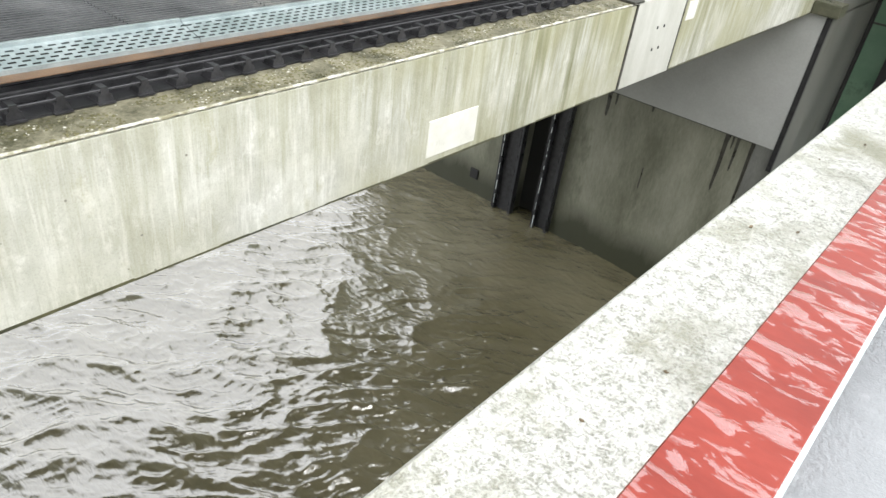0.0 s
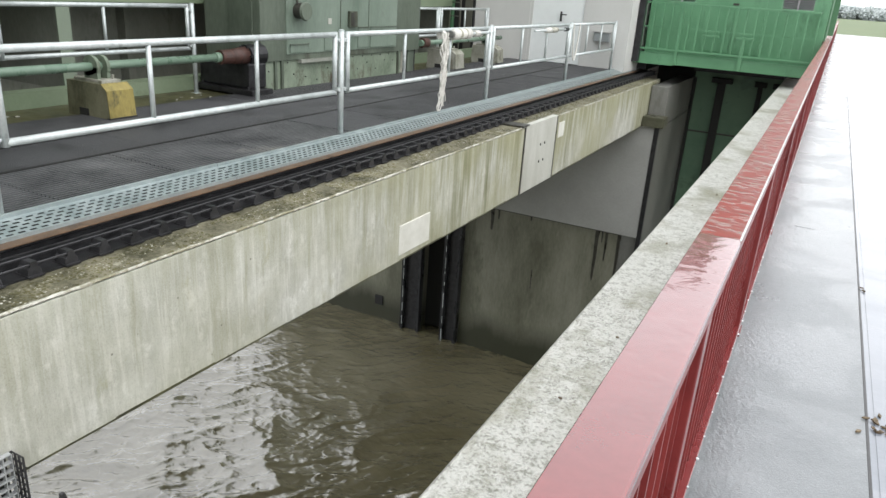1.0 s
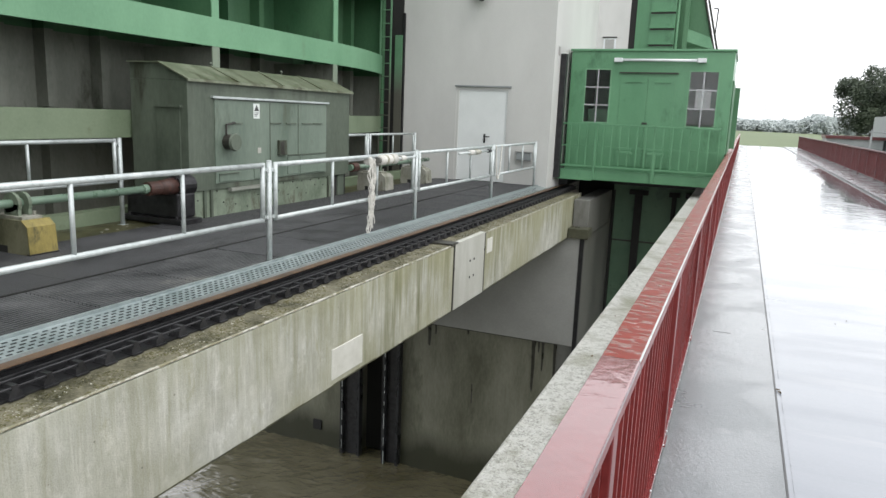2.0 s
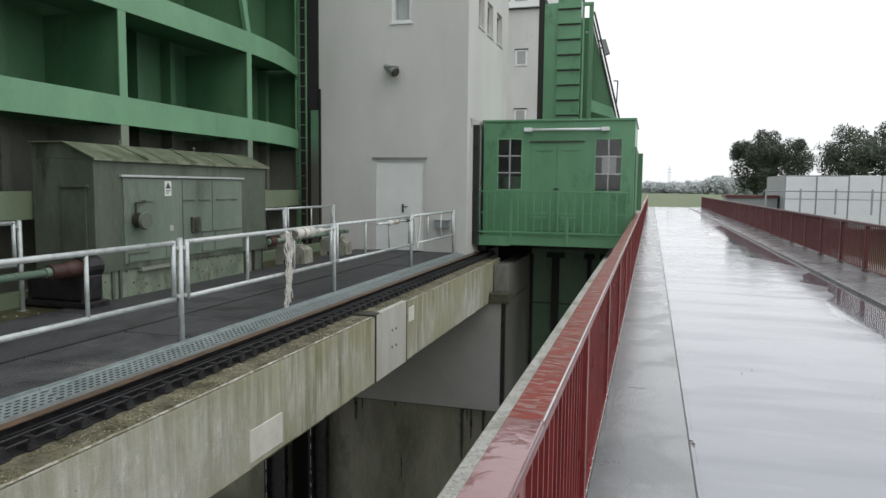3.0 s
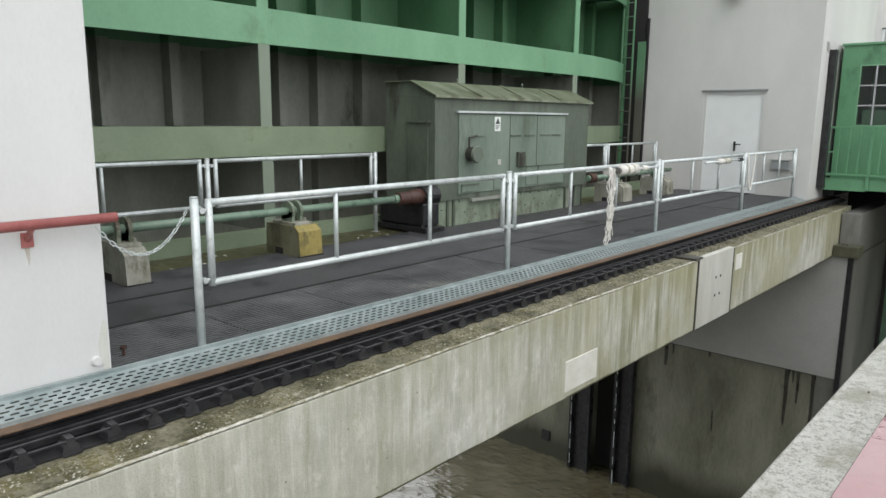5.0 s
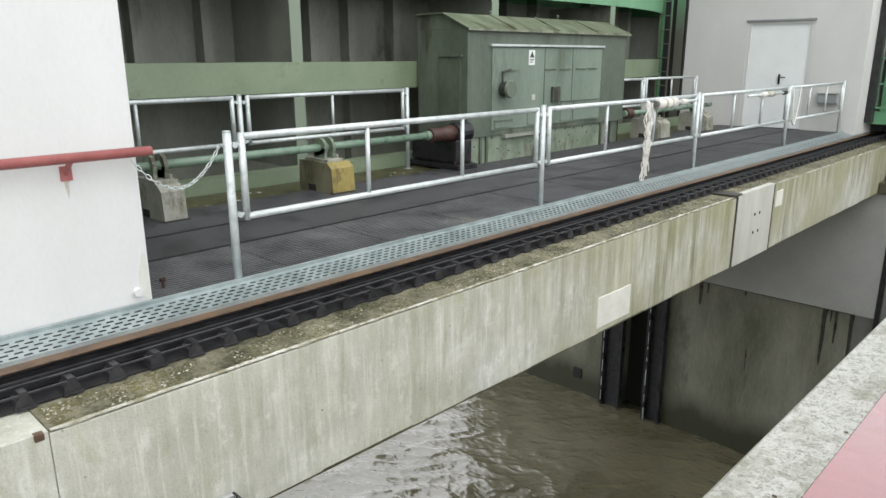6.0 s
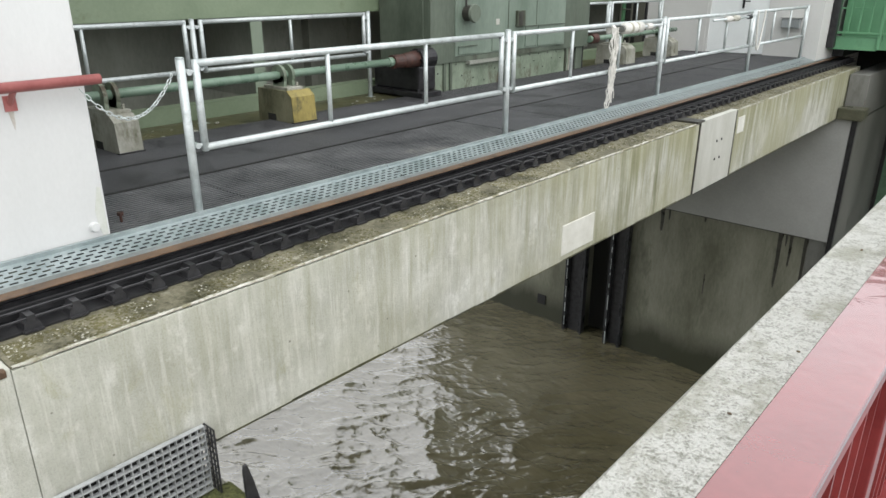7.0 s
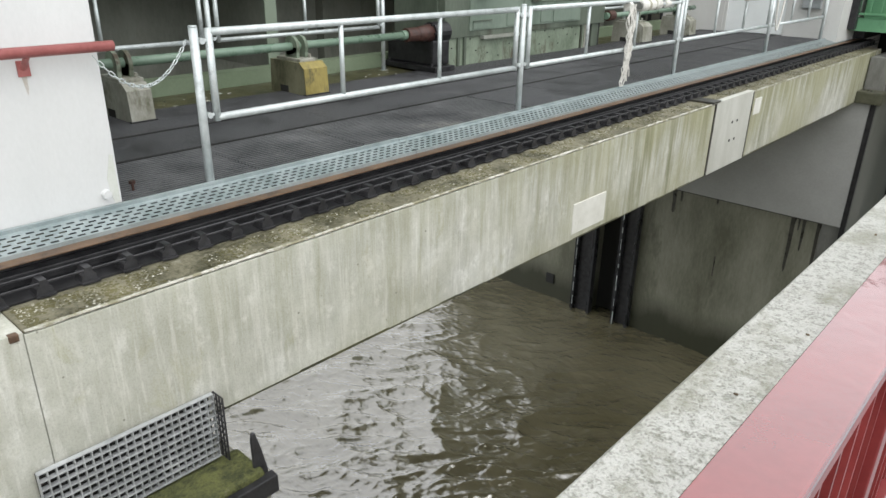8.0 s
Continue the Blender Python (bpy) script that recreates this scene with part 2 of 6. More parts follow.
    "deck": surface("wet_grey_deck_coating", (0.145, 0.164, 0.19), (0.215, 0.232, 0.262), (0.25, 0.4), scale=0.9, fine=110, c3=(0.25, 0.262, 0.285), spots=0.57, spot_scale=0.7, bump=0.03, ior=1.45, coat=1.0, coat_ior=1.72, puddles=0.9, film_low=0.78, swell_by=0.14, wavelets=0.42, wavelet_scale=3.4, stretch=(0.35, 2.2, 1)),
    "walk": surface("wet_footway_coating", (0.105, 0.118, 0.123), (0.185, 0.20, 0.205), (0.25, 0.5), scale=2.0, fine=120, c3=(0.25, 0.265, 0.27), spots=0.60, spot_scale=2.0, bump=0.3, ior=1.45, coat=0.95, coat_ior=1.65, puddles=1.3, film_low=0.6, wavelets=0.6, wavelet_scale=45),
    "seam": surface("dark_joint", (0.035, 0.036, 0.036), (0.07, 0.07, 0.07), (0.3, 0.5), scale=5),
    "plate": surface("wet_dark_walkway_plate", (0.019, 0.0195, 0.021), (0.060, 0.061, 0.064), (0.45, 0.7), scale=2.2, fine=75, c3=(0.09, 0.089, 0.087), spots=0.60, spot_scale=2.4, bump=1.0, random_tint=0.25, grain=1.0),
    "grating": surface("wet_grating_bars", (0.09, 0.093, 0.096), (0.19, 0.194, 0.195), (0.3, 0.5), metal=0.3, scale=3, fine=60, c3=(0.26, 0.26, 0.235), spots=0.60, spot_scale=1.5, bump=0.05),
    "black": surface("black_greased_steel", (0.014, 0.014, 0.015), (0.04, 0.04, 0.042), (0.3, 0.5), metal=0.4, scale=8, fine=60, bump=0.08),
    # Near-black: shade painted into slots, gaps and backings, plus some black steel parts.
    "painted_dark": surface("black_and_shade", (0.012, 0.012, 0.012), (0.022, 0.022, 0.02), (0.7, 0.9), bump=0),
    "rust": surface("rusty_rail_head", (0.09, 0.056, 0.036), (0.18, 0.115, 0.07), (0.35, 0.6), metal=0.3, scale=7, fine=80, c3=(0.055, 0.038, 0.026), spots=0.56, spot_scale=6, bump=0.12),
    "pit": surface("dark_pit_green", (0.075, 0.145, 0.09), (0.115, 0.195, 0.125), (0.4, 0.6), scale=1.5, c3=(0.05, 0.085, 0.055), spots=0.58, bump=0.05),
    "pedestal_dark": surface("olive_stained_concrete", (0.09, 0.09, 0.05), (0.19, 0.185, 0.12), (0.5, 0.7), scale=5, fine=50, stretch=(1, 1, 0.5), c3=(0.06, 0.06, 0.035), spots=0.52, spot_scale=4, bump=0.15),
    "litter": surface("wet_dead_leaf", (0.07, 0.048, 0.028), (0.19, 0.145, 0.085), (0.4, 0.7), scale=30, fine=90, bump=0.1),
    "coupling": surface("rusted_coupling", (0.034, 0.017, 0.013), (0.078, 0.033, 0.024), (0.4, 0.7), scale=12, fine=60, c3=(0.03, 0.02, 0.015), spots=0.55, spot_scale=9, bump=0.2),
    "steel": surface("grey_steel_guide", (0.015, 0.016, 0.017), (0.042, 0.043, 0.046), (0.2, 0.4), metal=0.5, scale=4, fine=40, stretch=(1, 1, 0.4), bump=0.1),
    "moss": surface("wet_moss", (0.035, 0.034, 0.011), (0.125, 0.115, 0.052), (0.7, 0.9), scale=3.5, fine=60, c3=(0.20, 0.19, 0.13), spots=0.58, spot_scale=6, bump=0.9),
    "green_moss": surface("bright_wet_moss", (0.025, 0.03, 0.01), (0.11, 0.118, 0.038), (0.7, 0.9), scale=9, fine=60, c3=(0.16, 0.145, 0.09), spots=0.6, spot_scale=7, bump=1.0, grain=0.6),
    "yellow": surface("faded_yellow_concrete", (0.15, 0.122, 0.034), (0.285, 0.232, 0.07), (0.4, 0.6), scale=4, fine=50, stretch=(1, 1, 0.5), c3=(0.085, 0.075, 0.035), spots=0.52, spot_scale=5, bump=0.15),
    "pedestal": surface("grey_pedestal_concrete", (0.17, 0.17, 0.13), (0.34, 0.34, 0.295), (0.5, 0.7), scale=5, fine=50, stretch=(1, 1, 0.5), c3=(0.10, 0.10, 0.06), spots=0.52, spot_scale=4, bump=0.15),
    "ledge": surface("mossy_wet_ledge", (0.038, 0.038, 0.018), (0.10, 0.096, 0.046), (0.3, 0.6), scale=4, fine=40, c3=(0.035, 0.036, 0.02), spots=0.52, spot_scale=2.5, bump=0.3),
    "rope": surface("white_rope", (0.46, 0.45, 0.41), (0.66, 0.655, 0.61), (0.6, 0.8), scale=30, fine=150, bump=0.2),
    "lamp_white": surface("white_plastic", (0.62, 0.65, 0.66), (0.72, 0.75, 0.76), (0.25, 0.4), scale=3, bump=0.0),
    "sign": surface("white_sign_plate", (0.62, 0.66, 0.63), (0.7, 0.74, 0.71), (0.3, 0.45), scale=5, bump=0.0),
    "ink": surface("black_print", (0.03, 0.03, 0.03), (0.05, 0.05, 0.05), (0.4, 0.5), bump=0.0),
    "ground": surface("wet_grass", (0.09, 0.125, 0.055), (0.155, 0.19, 0.10), (0.7, 0.9), scale=0.2, fine=3, c3=(0.12, 0.12, 0.06), spots=0.6, spot_scale=0.05, bump=0.4),
    "leaf": surface("dark_green_leaf", (0.028, 0.042, 0.026), (0.065, 0.085, 0.05), (0.5, 0.7), scale=0.8, fine=6, bump=0.0),
    # Leaf colour lifted to pale grey-blue: the distance haze is painted in.
    "far_leaf": surface("haze_painted_leaf", (0.40, 0.44, 0.44), (0.48, 0.52, 0.51), (0.7, 0.9), scale=0.1, fine=1.0, bump=0.0),
    "bark": surface("wet_bark", (0.03, 0.026, 0.02), (0.07, 0.06, 0.05), (0.7, 0.9), scale=4, fine=20, stretch=(3, 3, 0.5), bump=0.5),
    "shed": surface("white_cladding", (0.52, 0.56, 0.57), (0.60, 0.64, 0.65), (0.4, 0.6), scale=0.4, fine=8, random_tint=0.03, bump=0.02),
    "shed_grey": surface("grey_shed_frame", (0.20, 0.22, 0.22), (0.28, 0.30, 0.30), (0.5, 0.7), scale=1, bump=0.02),
    # Black for water stains, dark fittings and the painted rib shadows.
    "stain": surface("black_stain_and_shadow", (0.025, 0.024, 0.02), (0.05, 0.048, 0.04), (0.25, 0.4), scale=6, bump=0.05),
}


def glass(name, tint, rough=0.03):
    m = bpy.data.materials.new(name)
    m.use_nodes = True
    b = m.node_tree.nodes["Principled BSDF"]
    b.inputs["Base Color"].default_value = (*tint, 1)
    b.inputs["Roughness"].default_value = rough
    b.inputs["Transmission Weight"].default_value = 1.0
    b.inputs["IOR"].default_value = 1.45
    return m


M["glass"] = glass("window_glass", (0.94, 0.95, 0.95))


def streaked_concrete(name, algae):
    """Formwork concrete: mottled grey, thin white lime runs, brown-green algae runs that start at the top edge, small pores."""
    m = bpy.data.materials.new(name)
    m.use_nodes = True
    n, l = m.node_tree.nodes, m.node_tree.links
    b = n["Principled BSDF"]
    geo = n.new("ShaderNodeNewGeometry")

    def tex(scale, stretch, detail=5, rough=0.6, distort=0.0):
        mp = n.new("ShaderNodeMapping")
        mp.inputs["Scale"].default_value = stretch
        l.new(geo.outputs["Position"], mp.inputs["Vector"])
        t = n.new("ShaderNodeTexNoise")
        t.inputs["Scale"].default_value, t.inputs["Detail"].default_value, t.inputs["Roughness"].default_value, t.inputs["Distortion"].default_value = scale, detail, rough, distort
        l.new(mp.outputs[0], t.inputs["Vector"])
        return t.outputs["Fac"]

    def ramp(fac, lo, hi, a=(0, 0, 0, 1), c=(1, 1, 1, 1)):
        r = n.new("ShaderNodeValToRGB")
        r.color_ramp.elements[0].position, r.color_ramp.elements[1].position = lo, hi
        r.color_ramp.elements[0].color, r.color_ramp.elements[1].color = a, c
        l.new(fac, r.inputs["Fac"])
        return r.outputs["Color"]

    def mixed(fac, a, colour, amount=1.0):
        x = n.new("ShaderNodeMix")
        x.data_type = "RGBA"
        k = n.new("ShaderNodeMath")
        k.operation = "MULTIPLY"
        k.inputs[1].default_value = amount
        l.new(fac, k.inputs[0])
        l.new(k.outputs[0], x.inputs["Factor"])
        l.new(a, x.inputs["A"])
        x.inputs["B"].default_value = (*colour, 1)
        return x.outputs["Result"]

    base = ramp(tex(2.6, (1, 1, 0.8), 8, 0.68), 0.36, 0.66, (0.385, 0.39, 0.342, 1), (0.565, 0.572, 0.52, 1))
    col = mixed(ramp(tex(1.0, (26, 26, 2.0), 5, 0.65), 0.52, 0.62), base, (0.72, 0.725, 0.68), 0.36)
    col = mixed(ramp(tex(1.0, (48, 48, 2.6), 4, 0.7), 0.56, 0.66), col, (0.30, 0.298, 0.235), 0.26)
    col = mixed(ramp(tex(3.2, (1, 1, 0.55), 7, 0.72, 0.8), 0.57, 0.68), col, (0.33, 0.325, 0.21), 0.52)
    col = mixed(ramp(tex(7.0, (1, 1, 0.7), 6, 0.7), 0.56, 0.66), col, (0.70, 0.705, 0.66), 0.55)
    col = mixed(ramp(tex(1.0, (9, 9, 0.9), 4, 0.6), 0.56, 0.72), col, (0.28, 0.275, 0.20), 0.34)
    run = n.new("ShaderNodeMath")
    run.operation = "MULTIPLY"
    l.new(ramp(tex(1.0, (5.5, 5.5, 0.45), 5, 0.65), 0.47, 0.66), run.inputs[0])
    l.new(ramp(tex(0.35, (1, 1, 0.6), 3, 0.5), 0.42, 0.60), run.inputs[1])
    parts = n.new("ShaderNodeSeparateXYZ")
    l.new(geo.outputs["Position"], parts.inputs[0])
    drop = n.new("ShaderNodeMapRange")
    drop.inputs["From Min"].default_value, drop.inputs["From Max"].default_value = -1.0, -0.06
    drop.inputs["To Min"].default_value, drop.inputs["To Max"].default_value = -0.16, 0.13
    l.new(parts.outputs["Z"], drop.inputs["Value"])
    far_end = n.new("ShaderNodeMapRange")
    far_end.inputs["From Min"].default_value, far_end.inputs["From Max"].default_value = 1.5, 7.0
    far_end.inputs["To Min"].default_value, far_end.inputs["To Max"].default_value = 0.22, 1.0
    l.new(parts.outputs["Y"], far_end.inputs["Value"])

    def more_at_end(fac):
        k = n.new("ShaderNodeMath")
        k.operation = "MULTIPLY"
        l.new(fac, k.inputs[0])
        l.new(far_end.outputs[0], k.inputs[1])
        return k.outputs[0]

    reach = n.new("ShaderNodeMath")
    reach.operation = "ADD"
    l.new(tex(1.0, (10, 10, 0.5), 5, 0.68), reach.inputs[0])
    l.new(drop.outputs[0], reach.inputs[1])
    col = mixed(more_at_end(ramp(reach.outputs[0], 0.47, 0.66)), col, (0.165, 0.165, 0.075), algae * 0.9)
    col = mixed(more_at_end(ramp(tex(0.9, (1, 1, 0.8), 4, 0.6), 0.34, 0.58)), col, (0.315, 0.31, 0.185), 0.68)
    col = mixed(more_at_end(run.outputs[0]), col, (0.14, 0.145, 0.06), algae)
    pores = n.new("ShaderNodeTexVoronoi")
    pores.inputs["Scale"].default_value = 5.5
    l.new(geo.outputs["Position"], pores.inputs["Vector"])
    col = mixed(ramp(pores.outputs["Distance"], 0.028, 0.05, (1, 1, 1, 1), (0, 0, 0, 1)), col, (0.12, 0.115, 0.09), 0.8)
    grit = tex(95, (1, 1, 1), 3, 0.6)
    dark = ramp(grit, 0.30, 0.52, (0.86, 0.86, 0.86, 1), (1, 1, 1, 1))
    mul = n.new("ShaderNodeMix")
    mul.data_type, mul.blend_type = "RGBA", "MULTIPLY"
    mul.inputs["Factor"].default_value = 1.0
    l.new(col, mul.inputs["A"])
    l.new(dark, mul.inputs["B"])
    l.new(mul.outputs["Result"], b.inputs["Base Color"])
    b.inputs["Roughness"].default_value = 0.62
    bump = n.new("ShaderNodeBump")
    bump.inputs["Strength"].default_value, bump.inputs["Distance"].default_value = 0.4, 0.01
    l.new(grit, bump.inputs["Height"])
    l.new(bump.outputs[0], b.inputs["Normal"])
    return m


M["beam"] = streaked_concrete("weathered_formwork_concrete", 0.85)


def river_water():
    m = bpy.data.materials.new("silty_river_water")
    m.use_nodes = True
    n, l = m.node_tree.nodes, m.node_tree.links
    b = n["Principled BSDF"]
    geo = n.new("ShaderNodeNewGeometry")
    tex = n.new("ShaderNodeTexNoise")
    tex.inputs["Scale"].default_value, tex.inputs["Detail"].default_value, tex.inputs["Distortion"].default_value = 0.5, 6, 1.2
    l.new(geo.outputs["Position"], tex.inputs["Vector"])
    ramp = n.new("ShaderNodeValToRGB")
    e = ramp.color_ramp.elements
    e[0].position, e[0].color = 0.35, (0.095, 0.086, 0.048, 1)
    e[1].position, e[1].color = 0.72, (0.145, 0.132, 0.082, 1)
    l.new(tex.outputs["Fac"], ramp.inputs["Fac"])
    foam = n.new("ShaderNodeTexNoise")
    foam.inputs["Scale"].default_value, foam.inputs["Detail"].default_value, foam.inputs["Roughness"].default_value, foam.inputs["Distortion"].default_value = 0.9, 9, 0.72, 2.2
    l.new(geo.outputs["Position"], foam.inputs["Vector"])
    cut = n.new("ShaderNodeValToRGB")
    cut.color_ramp.elements[0].position, cut.color_ramp.elements[1].position = 0.64, 0.74
    l.new(foam.outputs["Fac"], cut.inputs["Fac"])
    mix = n.new("ShaderNodeMix")
    mix.data_type = "RGBA"
    l.new(cut.outputs["Color"], mix.inputs["Factor"])
    l.new(ramp.outputs["Color"], mix.inputs["A"])
    mix.inputs["B"].default_value = (0.23, 0.205, 0.14, 1)
    l.new(mix.outputs["Result"], b.inputs["Base Color"])
    b.inputs["Roughness"].default_value = 0.05
    b.inputs["IOR"].default_value = 2.3
    small = n.new("ShaderNodeTexNoise")
    small.inputs["Scale"].default_value, small.inputs["Detail"].default_value, small.inputs["Distortion"].default_value = 4.2, 7, 0.5
    crest = n.new("ShaderNodeMapping")
    crest.inputs["Rotation"].default_value = (0, 0, radians(-42))
    crest.inputs["Scale"].default_value = (0.7, 1.9, 1)
    l.new(geo.outputs["Position"], crest.inputs["Vector"])
    l.new(crest.outputs[0], small.inputs["Vector"])
    bump = n.new("ShaderNodeBump")
    bump.inputs["Strength"].default_value, bump.inputs["Distance"].default_value = 0.42, 0.08
    l.new(small.outputs["Fac"], bump.inputs["Height"])
    l.new(bump.outputs[0], b.inputs["Normal"])
    return m


M["water"] = river_water()


# ------------------------------------------------------------ building helpers
def box(bm, x0, x1, y0, y1, z0, z1, bevel=0.0):
    m = Matrix.Translation(((x0 + x1) / 2, (y0 + y1) / 2, (z0 + z1) / 2)) @ Matrix.Diagonal((abs(x1 - x0), abs(y1 - y0), abs(z1 - z0), 1))
    made = bmesh.ops.create_cube(bm, size=1, matrix=m)["verts"]
    if bevel:
        edges = {e for v in made for e in v.link_edges}
        bmesh.ops.bevel(bm, geom=list(edges), offset=bevel, segments=2, affect="EDGES", profile=0.6)
    return bm


def tube(bm, a, b, r, seg=10, r2=None, caps=True):
    a, b = Vector(a), Vector(b)
    d = b - a
    turn = d.to_track_quat("Z", "Y").to_matrix().to_4x4()
    bmesh.ops.create_cone(bm, cap_ends=caps, segments=seg, radius1=r, radius2=r if r2 is None else r2, depth=d.length, matrix=Matrix.Translation((a + b) / 2) @ turn)
    return bm


def cord(bm, pts, r, seg=7):
    """One continuous round cord through the points."""
    rings = []
    for k, p in enumerate(pts):
        d = (pts[min(k + 1, len(pts) - 1)] - pts[max(k - 1, 0)]).normalized()
        u = d.cross(Vector((0.31, 0.2, 0.93))).normalized()
        v = d.cross(u)
        rings.append([bm.verts.new(p + r * (math.cos(6.2832 * i / seg) * u + math.sin(6.2832 * i / seg) * v)) for i in range(seg)])
    for p, q in zip(rings, rings[1:]):
        for i in range(seg):
            bm.faces.new((p[i], p[(i + 1) % seg], q[(i + 1) % seg], q[i]))
    bm.faces.new(rings[0][::-1])
    bm.faces.new(rings[-1])
    return bm


def prism(bm, outline, axis, lo, hi):
    """Extrudes a closed outline of (u, v) along an axis: x takes (y, z), y takes (x, z), z takes (x, y)."""
    def spot(u, v, w):
        return {"x": (w, u, v), "y": (u, w, v), "z": (u, v, w)}[axis]
    ends = [[bm.verts.new(spot(u, v, w)) for u, v in outline] for w in (lo, hi)]
    n = len(outline)
    bm.faces.new(ends[0])
    bm.faces.new(ends[1][::-1])
    for i in range(n):
        bm.faces.new((ends[0][i], ends[0][(i + 1) % n], ends[1][(i + 1) % n], ends[1][i]))
    bmesh.ops.recalc_face_normals(bm, faces=bm.faces)
    return bm


def mesh_of(name, bm, material, smooth=False):
    me = bpy.data.meshes.new(name)
    bm.to_mesh(me)
    bm.free()
    me.materials.append(M[material])
    if smooth:
        me.polygons.foreach_set("use_smooth", [True] * len(me.polygons))
    return me


def thing(name, label, category, base, group=""):
    ob = new(name)
    ob.empty_display_size = 0.2
    ob.location = base
    return tagged(ob, label, category, group)


def under(ob, parent):
    """Parents ob, whose mesh is laid out in world places: a thing's own place is undone once, at the first level."""
    ob.parent = parent
    ob.matrix_parent_inverse = Matrix.Identity(4) if parent.parent else Matrix.Translation(-Vector(parent.location))
    return ob


def part(name, bm, material, parent, label="", smooth=False):
    ob = new(name, mesh_of(name, bm, material, smooth))
    under(ob, parent)
    return tagged(ob, label)


def solo(name, bm, material, label, category="", kind="", group="", smooth=False):
    return tagged(new(name, mesh_of(name, bm, material, smooth)), label, category, group, kind)


def B(*args, **kw):
    return box(bmesh.new(), *args, **kw)


def Tb(*args, **kw):
    return tube(bmesh.new(), *args, **kw)


WATER = -7.46
FLOOR = 0.13

# ------------------------------------------------------------ ground, river
bm = bmesh.new()
xs = [-2500, -400, -120, -40, 0, 40, 120, 400, 2500]
ys = [-2500, -400, -70, -62, 0, 62, 70, 120, 300, 900, 3000]
rows = [[bm.verts.new((x, y, -10.0 if -63 < y < 63 else -0.25)) for x in xs] for y in ys]
for j in range(len(ys) - 1):
    for i in range(len(xs) - 1):
        bm.faces.new((rows[j][i], rows[j][i + 1], rows[j + 1][i + 1], rows[j + 1][i]))
solo("ground", bm, "ground", "wet green river banks and flat meadow", "ground", "structure")


def ripple(x, y):
    along, across = 0.74 * x + 0.67 * y, -0.67 * x + 0.74 * y
    calm = 1.0 if y < 9 else max(0.3, 1.0 - (y - 9) * 0.16)
    warp = 0.5 * noise.noise(Vector((x * 0.6, y * 0.6, 5.0)))
    p = Vector((along * 0.8, across * 1.75 + warp, 0.0))
    def crest(q):
        return (1.0 - min(1.0, abs(noise.noise(q)) * 2.2)) ** 1.6

    h = 0.135 * crest(p * 0.6) + 0.085 * crest(p * 1.3 + Vector((3, 1, 0))) + 0.034 * crest(p * 2.9 + Vector((9, 4, 0))) + 0.016 * crest(p * 6.3 + Vector((2, 7, 0)))
    return calm * (0.66 * h + 0.12 * noise.noise(Vector((x * 0.35, y * 0.35, 2.0))))


def water_sheet():
    nx, ny = 520, 560
    gx = [-13.5 + 14.5 * i / (nx - 1) for i in range(nx)]
    gy = [-1.5 + 17.5 * j / (ny - 1) for j in range(ny)]
    gx = [-600, -60] + gx + [60, 600]
    gy = [-64] + gy + [64]
    verts = [(x, y, WATER + (ripple(x, y) if -14 < x < 2 and -2 < y < 16.5 else 0.0)) for y in gy for x in gx]
    w = len(gx)
    faces = [(j * w + i, j * w + i + 1, (j + 1) * w + i + 1, (j + 1) * w + i) for j in range(len(gy) - 1) for i in range(w - 1)]
    me = bpy.data.meshes.new("water")
    me.from_pydata(verts, [], faces)
    me.materials.append(M["water"])
    me.polygons.foreach_set("use_smooth", [True] * len(me.polygons))
    tagged(new("water", me), "turbid brown rippled river water", "water", kind="structure")


water_sheet()

# ------------------------------------------------------------ bridge
solo("bridge_slab", B(-0.86, 5.2, -30, 66, -0.95, -0.06), "pier", "concrete slab under the roadway", "bridge", "structure")
solo("roadway", B(0.395, 3.20, -30, 66, -0.058, 0.0), "deck", "wet grey coated bridge roadway with puddles", "road", "structure")
solo("footway", B(-0.175, 0.383, -30, 66, -0.058, 0.002), "walk", "wet grey footway strip beside the red railing", "pavement", "structure")
solo("joint_strip", B(0.384, 0.394, -30, 66, -0.05, 0.0032), "seam", "thin dark joint between footway and roadway", "joint", "structure")
solo("joint_bead", B(0.418, 0.452, -30, 66, -0.02, 0.0028), "deck", "narrow smoothed sealing strip along the joint", "joint", "structure")
solo("drain_gutter", B(3.20, 3.275, -30, 66, -0.06, -0.012), "seam", "dark drainage gutter along the kerb", "gutter", "structure")
solo("kerb", B(3.275, 4.35, -30, 66, -0.058, 0.052, bevel=0.010), "walk", "raised wet grey kerb strip", "kerb", "structure")
solo("bridge_edge", B(4.35, 4.7, -30, 66, -0.058, 0.045), "curb", "concrete bridge edge beyond the far railing", "bridge", "structure")
bm = bmesh.new()
prism(bm, [(-0.91, -0.95), (-0.91, 0.035), (-0.895, 0.052), (-0.19, 0.052), (-0.18, 0.04), (-0.177, -0.95)], "y", -30, 66)
solo("edge_beam", bm, "curb", "wet pale washed concrete edge beam of the bridge", "kerb", "structure")


